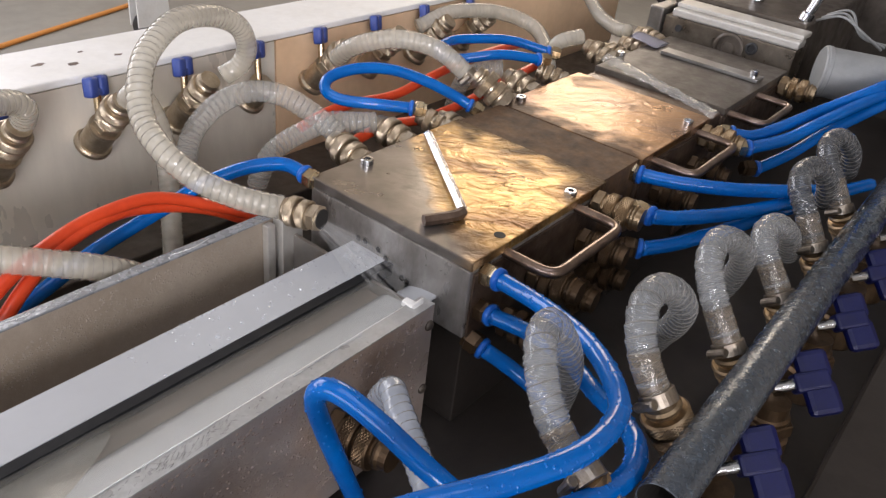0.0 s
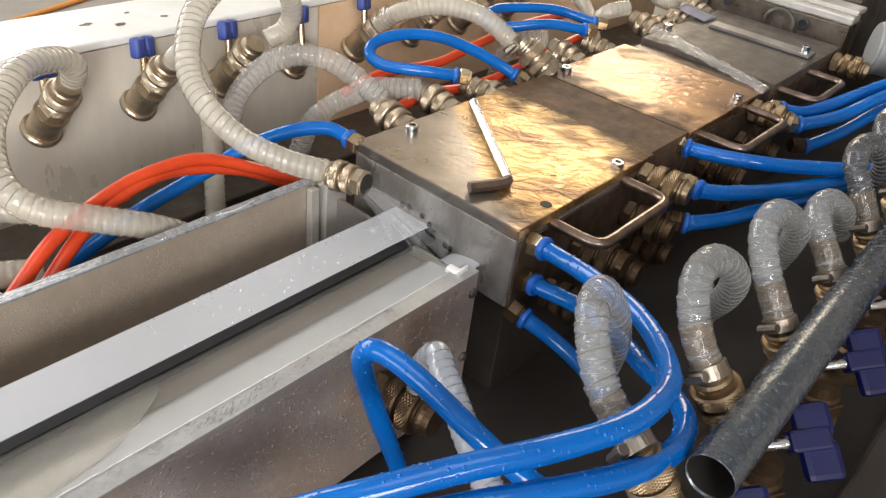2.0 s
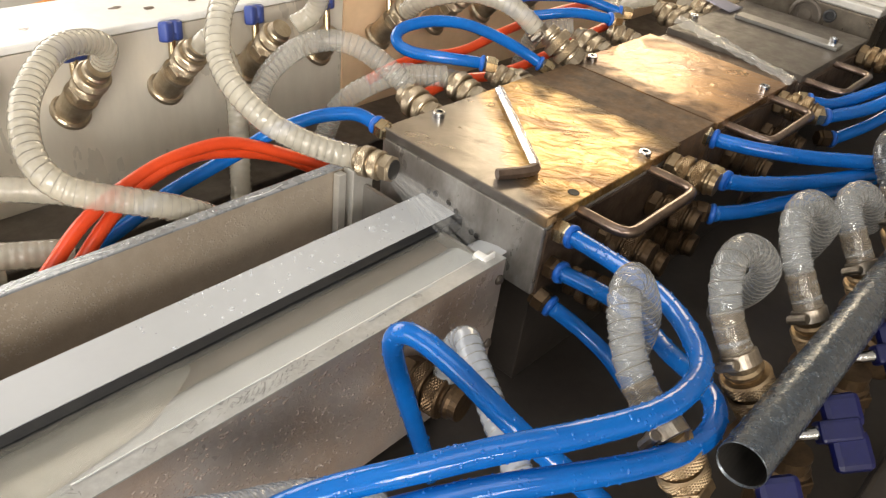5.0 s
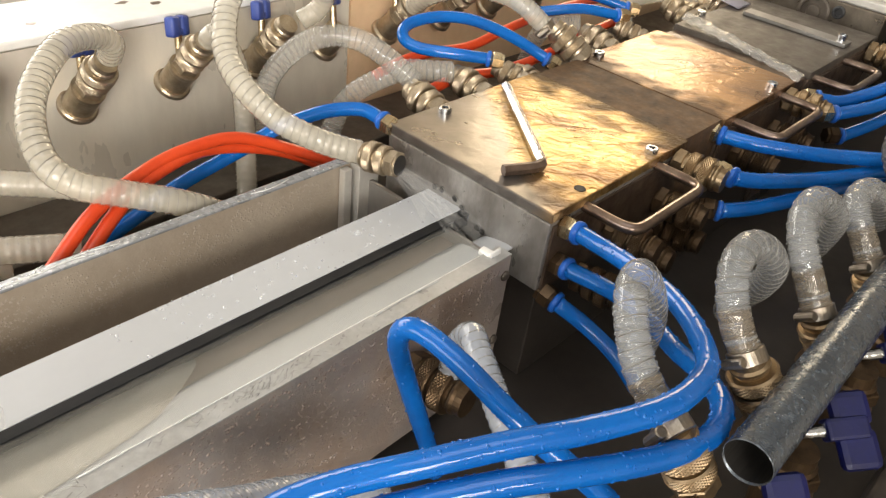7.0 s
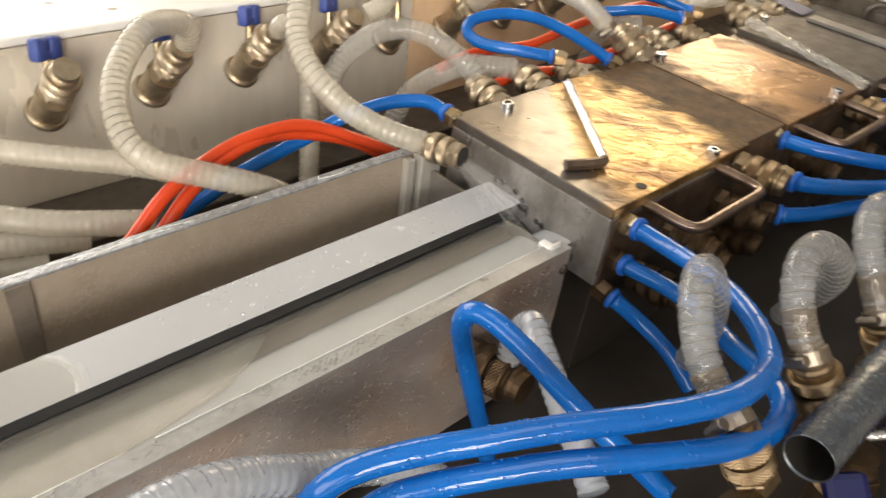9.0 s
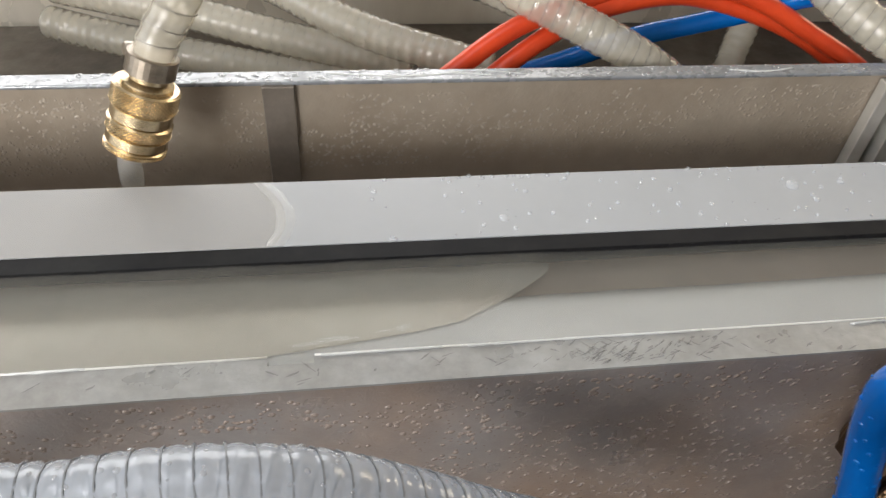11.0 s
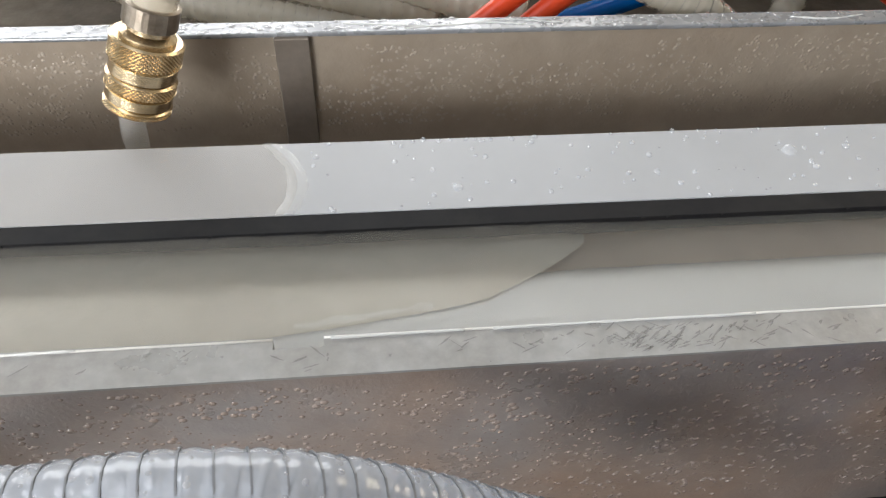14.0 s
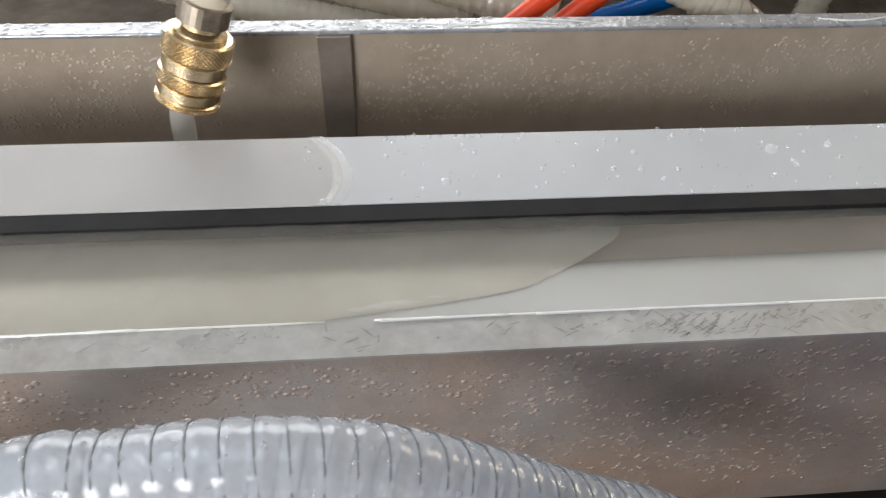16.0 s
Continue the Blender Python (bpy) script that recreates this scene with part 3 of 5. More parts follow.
# ---- cooling trough ----
trough = empty("cooling_trough", (-0.6, 0.1, 0.8))
trough.location = (0, 0.0015, -0.0042)
RZ = 0.967
part("near_wall", boxes((-1.4, -0.026, 0.0142, 0.0162, 0.822, RZ - 0.0013)), NEARSIDE, trough, "wet grey steel side sheet with orange-brown patches")
part("near_rail", boxes((-1.4, -0.4055, 0.0140, 0.0291, RZ - 0.0012, RZ), (-0.4055, -0.3885, 0.0140, 0.0253, RZ - 0.0012, RZ), (-0.3885, -0.026, 0.0140, 0.0291, RZ - 0.0012, RZ)), RAIL, trough, "folded steel rail with an overflow notch")
part("inner_wall", boxes((-1.4, -0.4055, 0.0273, 0.0290, 0.90, RZ - 0.0013), (-0.3885, -0.026, 0.0273, 0.0290, 0.90, RZ - 0.0013), (-0.4053, -0.3887, 0.0273, 0.0290, 0.90, 0.9545)), TROUGH, trough)
# thin white tubes paint the wet highlight along the rail's inner edge
for x0, x1 in ((-1.4, -0.4057), (-0.3883, -0.05)):
    part("highlight_strip", tube([(x0, 0.0291, RZ - 0.0001), ((x0 + x1) / 2, 0.0291, RZ - 0.0001), (x1, 0.0291, RZ - 0.0001)], 0.0005, 8, 0.02), WHITE, trough, "white strip painted in for the wet highlight on the rail edge", smooth=True)
part("far_wall", boxes((-1.4, -0.030, 0.2045, 0.207, 0.822, RZ + 0.0036)), FARWALL, trough, "wet brownish inner wall")
part("far_rail", boxes((-1.4, -0.022, 0.2035, 0.2145, RZ + 0.0038, RZ + 0.0062), bevel=0.0008), RIM, trough, "wet folded steel rim")
part("trough_floor", boxes((-1.4, -0.03, 0.0292, 0.2043, 0.895, 0.898)), SIDE, trough)
# brown sheet under water, added to give the shaded band beside the profile
part("shade_band_sheet", boxes((-1.4, -0.03, 0.0292, 0.0920, 0.931, 0.934)), SIDE, trough, "brown sheet added for the shaded band below the seal strip")
part("end_wall", boxes((-0.030, -0.026, 0.0164, 0.204, 0.822, 0.9545)), TROUGH, trough)
part("end_post", boxes((-0.056, -0.047, 0.195, 0.2033, 0.90, RZ + 0.003), bevel=0.0008), ALU, trough, "pale aluminium corner strip")
part("end_post", boxes((-0.043, -0.018, 0.189, 0.2033, 0.90, RZ + 0.0064), bevel=0.0008), ALU, trough, "pale aluminium corner block")
part("strap", boxes((-0.4135, -0.3965, 0.2012, 0.2043, 0.90, RZ + 0.0045), bevel=0.0006), STRAP, trough, "browned steel strap")
bm = bmesh.new()
box(bm, -0.045, -0.033, 0.0205, 0.0225, RZ - 0.002, RZ + 0.0045, bevel=0.0008)
box(bm, -0.046, -0.039, 0.0227, 0.036, RZ - 0.004, RZ + 0.0025, bevel=0.0012)
for v in bm.verts:
    v.co += Vector((noise.noise(v.co * 90), noise.noise(v.co * 90 + Vector((5, 0, 0))), noise.noise(v.co * 90 + Vector((0, 5, 0))))) * 0.0022
part("sealing_patch", bm, WHITE, trough, "white sealing patch in the corner", smooth=True)
for z in (0.946, 0.873):
    part("dome_bolt", lathe([(0.005, 0), (0.0048, 0.0015), (0.003, 0.003), (0.001, 0.0035)], 16, frame_of((-0.031, 0.0141, z), (0, -1, 0))), DARKPLATE, trough, smooth=True)
tagged(trough, "long stainless steel cooling trough full of water", "trough")

random.seed(11)
bm = bmesh.new()
for i in range(5600):
    x = -0.64 + 0.60 * random.random() ** 1.15
    z = RZ - 0.005 - 0.12 * random.random()
    r = 0.0004 + 0.0013 * random.random() ** 2.0
    if noise.noise(Vector((x * 26, z * 40, 1))) > -0.28:
        dome(bm, (x, 0.0141, z), r, (0.05, -1, -0.10), 0.30, 8, 3)
beads = part("condensation", bm, BEAD, trough, "beads of condensed water", smooth=True)
beads["kind"], beads.visible_shadow = "stuff", False
bm = bmesh.new()
for i in range(3600):
    x = -0.64 + 0.62 * random.random()
    z = RZ - 0.002 - 0.050 * random.random()
    if noise.noise(Vector((x * 30, z * 40, 7))) > -0.2:
        dome(bm, (x, 0.2044, z), random.uniform(0.0004, 0.0013), (0, -1, -0.1), 0.24, 8, 2)
beads = part("condensation", bm, BEAD_FAR, trough, "beads of condensed water", smooth=True)
beads["kind"], beads.visible_shadow = "stuff", False
bm = bmesh.new()
for i in range(420):
    x = -0.64 + 0.61 * random.random()
    if noise.noise(Vector((x * 14, 2, 3))) > -0.15:
        dome(bm, (x, random.uniform(0.2045, 0.2138), RZ + 0.0062), random.uniform(0.0005, 0.0022), (0, 0, 1), 0.16, 9, 2)
beads = part("condensation", bm, GLINT, trough, "flat drops of clear water on the rim", smooth=True)
beads["kind"], beads.visible_shadow = "stuff", False
bm = bmesh.new()
for pts in ([(-0.33, 0.0285, RZ + 0.0005), (-0.28, 0.0288, RZ + 0.0005), (-0.235, 0.0285, RZ + 0.0005)], [(-0.53, 0.0285, RZ + 0.0004), (-0.47, 0.029, RZ + 0.0004)],
            [(-0.17, 0.027, RZ + 0.0005), (-0.13, 0.028, RZ + 0.0005), (-0.1, 0.027, RZ + 0.0005)], [(-0.386, 0.0285, RZ + 0.0004), (-0.34, 0.0287, RZ + 0.0004)],
            [(-0.38, 0.211, RZ + 0.0062), (-0.33, 0.2075, RZ + 0.0062), (-0.30, 0.212, RZ + 0.0062), (-0.27, 0.208, RZ + 0.0062)], [(-0.35, 0.206, RZ + 0.0062), (-0.31, 0.2095, RZ + 0.0062), (-0.29, 0.207, RZ + 0.0062)], [(-0.15, 0.209, RZ + 0.0062), (-0.13, 0.2065, RZ + 0.0062), (-0.11, 0.210, RZ + 0.0062)]):
    part("water_run", tube(pts, 0.0007, 8, 0.003, lambda i: 0.75 + 0.6 * noise.noise(Vector((i * 0.7, pts[0][0] * 90, 0)))), RUN, trough, "run of water along the rail, whitened for its highlight", smooth=True)
bm = bmesh.new()
for i in range(170):
    x, y = random.gauss(-0.268, 0.022) if i % 3 else random.uniform(-0.5, -0.1), random.gauss(0.0215, 0.004)
    if not 0.0150 < y < 0.0275:
        continue
    w, h, tilt = random.uniform(0.0006, 0.0048), random.uniform(0.00008, 0.0005), random.choice((0.35, 0.5, 0.7, -0.6)) + random.uniform(-0.2, 0.2)
    k = []
    for q in range(10):
        a = 2 * math.pi * q / 10
        u, v = w * random.uniform(0.4, 1.2) * math.cos(a), h * random.uniform(0.4, 1.4) * math.sin(a)
        k.append(bm.verts.new((x + u * math.cos(tilt) - v * math.sin(tilt), max(0.0145, min(0.0285, y + u * math.sin(tilt) + v)), RZ + 0.0002 + 0.000004 * i)))
    bm.faces.new(k)
part("scuffing", bm, SCUFF, trough, "dark scuff marks on the rail")["kind"] = "stuff"

# ---- water in the trough ----
def sheet(x0, x1, y0, y1, nx, ny, height):
    """A rippled water surface."""
    bm = bmesh.new()
    grid = [[bm.verts.new((x0 + (x1 - x0) * i / nx, y0 + (y1 - y0) * j / ny, height(x0 + (x1 - x0) * i / nx, y0 + (y1 - y0) * j / ny))) for j in range(ny + 1)] for i in range(nx + 1)]
    for i in range(nx):
        for j in range(ny):
            bm.faces.new((grid[i][j], grid[i + 1][j], grid[i + 1][j + 1], grid[i][j + 1]))
    return bm


WZ = 0.9560


def ripple(x, y):
    near = math.exp(-((x + 0.35) / 0.10) ** 2)
    return 0.0003 * noise.noise(Vector((x * 22, y * 60, 0))) + (0.0002 + 0.0004 * near) * noise.noise(Vector((x * 60, y * 90, 3)))


def wave(x, y):
    deep = max(0, 0.0855 - y)
    edge = -0.281 - deep - 14.0 * deep ** 2 - 36.0 * max(0, deep - 0.033) ** 1.5
    return WZ + ripple(x, y) + 0.0015 * (1 / (1 + math.exp(max(-40, min(40, (x - edge) / 0.0022))))) * max(0.0, min(1.0, (y - 0.036) / 0.012))


water = tagged(part("water", sheet(-1.35, -0.031, 0.0291, 0.0945, 420, 30, wave), WATER, smooth=True), "cloudy rippled cooling water in the trough", "water", kind="structure")
water.location, water.visible_shadow = (0, 0.0015, -0.0042), False

bm = bmesh.new()
rows = []
for j in range(13):
    y = 0.0395 + 0.0535 * j / 12
    deep = max(0, 0.0855 - y)
    edge = -0.281 - deep - 14.0 * deep ** 2 - 36.0 * max(0, deep - 0.033) ** 1.5
    z = 0.9520 - 0.013 * max(0.0, (y - 0.036) / 0.050) ** 1.6
    rows.append([bm.verts.new((x, y, z + 0.0009 + 0.0006 * noise.noise(Vector((x * 30, y * 50, 5))))) for x in (edge, edge - 0.01, edge - 0.03, edge - 0.08, edge - 0.2, -1.3)])
for a, b in zip(rows, rows[1:]):
    for k in range(5):
        bm.faces.new((a[k], b[k], b[k + 1], a[k + 1]))
part("silt_cloud", bm, CLOUD, water, "beige silty cloud in the water", smooth=True)
part("overflow", boxes((-0.4053, -0.3887, 0.0255, 0.0288, 0.9546, 0.9561)), CLOUD, water, "water standing in the overflow notch")

# ---- the extruded profile, which runs slowly out of the calibrator ----
profile = empty("extruded_profile", (0, 0, 0))
PZ = 0.9592
part("web", boxes((-1.35, 0.55, 0.0933, 0.1371, PZ - 0.020, PZ), bevel=0.0005), PVC, profile)
bm = bmesh.new()
ys = [0.0296 + 0.0430 * j / 24 for j in range(25)]
for x0, x1 in ((-1.35, -0.4), (-0.4, 0.55)):
    for side in (0, 1):
        row = [[bm.verts.new((x, y, 0.9520 - 0.008 * max(0.0, (y - 0.036) / 0.032) ** 1.6 - 0.010 * max(0.0, (y - 0.060) / 0.0126) ** 2 - 0.0015 * side)) for x in (x0, x1)] for y in ys]
        for p, q in zip(row, row[1:]):
            bm.faces.new((p[0], p[1], q[1], q[0]) if not side else (q[0], q[1], p[1], p[0]))
part("lower_flange", bm, PVC, profile, smooth=True)
bm = boxes((-1.35, 0.55, 0.0838, 0.0932, PZ - 0.0024, PZ - 0.0003), (-1.35, 0.55, 0.0842, 0.0932, PZ - 0.013, PZ - 0.0026), bevel=0.0003)
random.seed(8)
for i in range(34):
    x = -0.75 + 1.1 * random.random()
    box(bm, x, x + random.uniform(0.0006, 0.0018), 0.0833, 0.0843, PZ - 0.0022, PZ - 0.0005)
part("seal_strip", bm, GASKET, profile, "black rubber seal strip along the edge")
bm = bmesh.new()
for i in range(170):
    x, y = -0.34 + 0.62 * random.random(), 0.094 + 0.042 * random.random() ** 0.8
    dome(bm, (x, y, PZ), random.choice((0.0004, 0.0006, 0.0008, 0.0010, 0.0013)), (0, 0, 1), 0.8, 12, 4)
for i in range(60):
    dome(bm, (-0.34 + 0.62 * random.random(), random.uniform(0.1342, 0.1366), PZ), random.uniform(0.0007, 0.0014), (0, 0, 1), 0.85, 12, 4)
for x, y, r in ((-0.2767, 0.104, 0.0020), (-0.1239, 0.1193, 0.0029), (-0.2864, 0.1154, 0.0010), (-0.2625, 0.1228, 0.0012), (-0.3363, 0.1261, 0.0012), (-0.3288, 0.0935, 0.0011),
                (-0.1885, 0.109, 0.0013), (-0.1718, 0.1078, 0.0011), (-0.18, 0.1016, 0.0012), (-0.1892, 0.1199, 0.0013), (-0.1158, 0.1082, 0.0015), (-0.1697, 0.0935, 0.0010),
                (-0.0961, 0.121, 0.0016), (-0.2406, 0.1314, 0.0012), (-0.2638, 0.1067, 0.0010), (-0.3374, 0.1209, 0.0009), (0.02, 0.111, 0.0020), (-0.03, 0.118, 0.0016), (0.06, 0.125, 0.0018), (0.11, 0.105, 0.0022), (0.15, 0.118, 0.0018), (0.2, 0.11, 0.002)):
    dome(bm, (x, y + 0.001, PZ), r * 1.2, (0, 0, 1), 0.8, 20, 7)
beads = part("drop_layer", bm, ROUND, profile, "clear water drops", smooth=True)
beads["kind"], beads.visible_shadow = "stuff", False
tagged(profile, "white plastic profile with a black seal, beaded with drops", "plastic profile")

LAND = Vector((0, 0.0037, -0.0042))
film = empty("water_film", LAND)
bm = bmesh.new()
rows = []
for j in range(13):
    y = 0.0926 + 0.0444 * j / 12
    right = -0.4005 - 0.012 * ((y - 0.110) / 0.026) ** 2
    left = -1.25
    rows.append([bm.verts.new((left + (right - left) * q / 20, y, PZ + 0.0004)) for q in range(21)])
for a, b in zip(rows, rows[1:]):
    for q in range(20):
        bm.faces.new((a[q], a[q + 1], b[q + 1], b[q]))
part("film", bm, SOAK, film, "thin beige film of water", smooth=True).visible_shadow = False
bm = bmesh.new()
rows = []
for j in range(25):
    y = 0.0928 + 0.0440 * j / 24
    mid = -0.4005 - 0.012 * ((y - 0.110) / 0.026) ** 2
    wide = 0.0042 + 0.0014 * noise.noise(Vector((y * 160, 4, 1)))
    rows.append([bm.verts.new((mid + wide * (q / 4 - 1), y, PZ + 0.0002 + 0.0007 * math.sin(math.pi * q / 8))) for q in range(9)])
for a, b in zip(rows, rows[1:]):
    for q in range(8):
        bm.faces.new((a[q], a[q + 1], b[q + 1], b[q]))
part("raised_edge", bm, SOAK_EDGE, film, "pale raised edge of the film", smooth=True).visible_shadow = False
tagged(film, "beige water film with a raised edge on the profile", "water", kind="stuff")
jet = empty("water_jet", (0, 0.0030, -0.0030))
random.seed(31)
for layer in range(3):
    bm = bmesh.new()
    rows = []
    for u in range(15):
        f = u / 14
        a = Vector((-0.034 + 0.016 * f, 0.151 + 0.004 * f - 0.002 * layer, 0.976 + 0.003 * layer))
        b = Vector((-0.050 + 0.046 * f + 0.006 * layer, 0.094 + 0.030 * f - 0.026 * layer, PZ + 0.0006 - 0.004 * (layer == 2)))
        row = []
        for v in range(13):
            g = v / 12
            q = a.lerp(b, g) + Vector((0, 0, 0.010 * g * (1 - g)))
            q += Vector((noise.noise(Vector((u * 1.3, g * 1.5, layer))), 0, noise.noise(Vector((u * 1.1, g * 2, layer + 9))))) * 0.0022 * g
            row.append(bm.verts.new(q))
        rows.append(row)
    for u in range(14):
        if (u * 7 + layer * 3) % 5 == 0:
            continue
        for v in range(12):
            bm.faces.new((rows[u][v], rows[u + 1][v], rows[u + 1][v + 1], rows[u][v + 1]))
    part("veil", bm, VEIL, jet, smooth=True).visible_shadow = False
tagged(jet, "thin veil of water spraying from the open coupler", "water")

# ---- spray nozzle over the trough ----
nozzle = clear_hose([(-0.4590, 0.1738, 0.998), (-0.4530, 0.177, 1.012), (-0.441, 0.183, 1.03), (-0.431, 0.2, 1.055), (-0.42, 0.23, 1.085), (-0.41, 0.27, 1.10), (-0.40, 0.33, 1.09), (-0.40, 0.39, 1.05)], 0.0096, 0.0085, "clear ribbed hose ending in a knurled brass spray nozzle")
d = Vector((0.0165, 0.009, 0.046)).normalized()
base = Vector((-0.4735, 0.166, 0.9575))
m = frame_of(base, d) @ Matrix.Scale(0.80, 4)
nz = part("nozzle_body", lathe([(0.010, -0.001), (0.0150, 0.0), (0.0150, 0.046), (0.0112, 0.048), (0.0112, 0.062)], 96, m), BRASS, nozzle, "bright brass nozzle body")
for a, b, r in ((0.001, 0.006, 0.0185), (0.0135, 0.022, 0.019), (0.031, 0.044, 0.0195)):
    n = max(4, round((b - a - 0.002) / 0.00105))
    rows = [(r - 0.0015, a), (r, a + 0.001)] + [(r, a + 0.001 + (b - a - 0.002) * k / n) for k in range(n + 1)] + [(r, b - 0.001), (r - 0.0015, b)]
    part("knurled_ring", lathe(rows, 96, m, knurl=range(2, n + 3)), BRASS, nz)
part("smooth_ring", lathe([(0.0165, 0.006), (0.018, 0.007), (0.018, 0.0125), (0.0165, 0.0135)], 120, m), BRASS, nz)
part("smooth_ring", lathe([(0.0165, 0.022), (0.0180, 0.023), (0.0180, 0.0295), (0.0165, 0.031)], 120, m), BRASS, nz)
hose_clamp(nozzle, base + d * 0.046, d, 0.0104)
tagged(part("water_stream", tube([(-0.4762, 0.166, 0.9580), (-0.477, 0.165, 0.954), (-0.4775, 0.164, 0.946), (-0.478, 0.163, 0.936)], 0.0058, 20, 0.003, lambda i: 1 - 0.03 * math.sin(i)), STREAM, smooth=True), "clear stream of water falling from the nozzle", "water", kind="stuff")

# ---- calibrator blocks ----
def calibrator(x0, x1, plate_mat, label, bolts, handle_x, hole=None, top=1.0):
    c = empty("calibrator_block", (0, 0, 0))
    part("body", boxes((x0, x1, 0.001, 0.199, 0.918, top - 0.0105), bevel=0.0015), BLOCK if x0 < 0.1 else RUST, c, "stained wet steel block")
    part("lower_body", boxes((x0 + 0.010, x1 - 0.004, 0.006, 0.197, 0.8035, 0.9177), bevel=0.0015), BED, c, "dark lower block set back under the body")
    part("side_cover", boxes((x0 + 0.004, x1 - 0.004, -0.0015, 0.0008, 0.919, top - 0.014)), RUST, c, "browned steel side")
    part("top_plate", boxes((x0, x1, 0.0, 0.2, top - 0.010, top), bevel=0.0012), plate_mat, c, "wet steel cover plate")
    for x, y in bolts:
        bolt(c, (x, y, top + 0.0002))
    if hole:
        part("bolt_hole", lathe([(0.0055, 0.0002), (0.0052, 0.0005)], 18, pose(hole[0], hole[1], top)), DARKHOLE, c, "empty bolt hole")
    h0, h1 = handle_x
    z = top - 0.011
    pts = [(h0, 0.004, z), (h0, -0.012, z), (h0, -0.030, z), (h0 + 0.001, -0.041, z), (h0 + 0.004, -0.047, z), (h0 + 0.012, -0.050, z), ((h0 + h1) / 2, -0.050, z),
           (h1 - 0.012, -0.050, z), (h1 - 0.004, -0.047, z), (h1 - 0.001, -0.041, z), (h1, -0.030, z), (h1, -0.012, z), (h1, 0.004, z)]
    part("handle", tube(pts, 0.0052, 14, 0.004), HANDLE, c, "browned steel bow handle", smooth=True)
    return tagged(c, label, "calibrator", "calibrator blocks")


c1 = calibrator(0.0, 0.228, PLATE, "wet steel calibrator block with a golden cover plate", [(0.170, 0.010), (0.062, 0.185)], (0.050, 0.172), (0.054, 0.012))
for y, z in ((0.132, 0.962), (0.123, 0.963), (0.106, 0.962), (0.096, 0.957), (0.075, 0.946), (0.069, 0.945)):
    g = part("bore_ring", lathe([(0.0038, 0), (0.0038, 0.0006), (0.0030, 0.0008), (0.0028, 0.0003)], 18, frame_of((-0.0002, y, z), (-1, 0, 0))), STEEL, c1, "small bore with a worn rim")
    part("bore", lathe([(0.0031, 0.0008), (0.0029, 0.0010)], 16, frame_of((-0.0002, y, z), (-1, 0, 0))), DARKHOLE, g)
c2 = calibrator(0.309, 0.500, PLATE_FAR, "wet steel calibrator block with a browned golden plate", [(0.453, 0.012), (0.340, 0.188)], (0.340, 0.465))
c3 = calibrator(0.548, 0.80, OILED, "dark steel calibrator block beside the die", [(0.625, 0.200)], (0.566, 0.674))
part("spacer", boxes((0.2285, 0.3085, 0.004, 0.197, 0.82, 0.9992), bevel=0.0006), SPACER, c1, "dark scorched spacer block")
part("spacer", boxes((0.5005, 0.5475, 0.004, 0.197, 0.82, 0.993), bevel=0.002), RUST, c2, "browned steel spacer")
part("clamp_bar", boxes((0.688, 0.714, 0.010, 0.165, 1.0005, 1.006), bevel=0.001), STEEL, c3, "scuffed steel clamping bar")
bolt(c3, (0.701, 0.021, 1.006), r=0.006, h=0.009)
bm = bmesh.new()
nx, ny = 16, 40
random.seed(4)
grid = [[bm.verts.new((0.493 + 0.37 * 0.208 * j / ny + (0.020 + 0.012 * j / ny) * i / nx + 0.004 * noise.noise(Vector((i, j * 0.3, 8))), -0.004 + 0.208 * j / ny, 1.0025 + 0.006 * math.sin(math.pi * i / nx) + 0.004 * noise.noise(Vector((i * 0.7, j * 0.35, 2))) + 0.003 * noise.noise(Vector((i * 1.6, j * 0.9, 6))))) for j in range(ny + 1)] for i in range(nx + 1)]
for i in range(nx):
    for j in range(ny):
        bm.faces.new((grid[i][j], grid[i + 1][j], grid[i + 1][j + 1], grid[i][j + 1]))
tagged(part("plastic_film", bm, FILM, smooth=True), "crumpled clear film lying over the gap between blocks", "film")
bm = bmesh.new()
for i in range(9):
    x = 0.700 + 0.006 * i
    row = [bm.verts.new((x + 0.006 * noise.noise(Vector((i, j, 3))), 0.178 + 0.006 * j, 1.0025 + 0.004 * math.sin(i * 0.45) * (j / 8) + 0.0008 * j)) for j in range(9)]
    if i:
        for j in range(8):
            bm.faces.new((last[j], row[j], row[j + 1], last[j + 1]))
    last = row
bmesh.ops.solidify(bm, geom=bm.faces[:], thickness=0.0006)
tagged(part("paper_tag", bm, CARD, smooth=True), "bent lilac scrap of card lying on the dark block", "card")

# ---- hex key on the plate ----
key = empty("hex_key")
part("shaft", tube([(0.157, 0.186, 1.0052), (0.108, 0.124, 1.0052), (0.058, 0.0605, 1.0052), (0.054, 0.0555, 1.0052)], 0.0052, 6, 0.004), KEY, key, "bright wet steel shaft")
# short leg: the dark reflection on the steel is put into its colour
part("short_leg", tube([(0.0535, 0.055, 1.0052), (0.049, 0.0525, 1.0052), (0.044, 0.0545, 1.0052), (0.034, 0.0585, 1.0052), (0.014, 0.068, 1.0052)], 0.0052, 6, 0.004), RUST, key, "bent end coloured dark for its dark reflection")
tagged(key, "bright bent hex key lying on the plate", "tool")

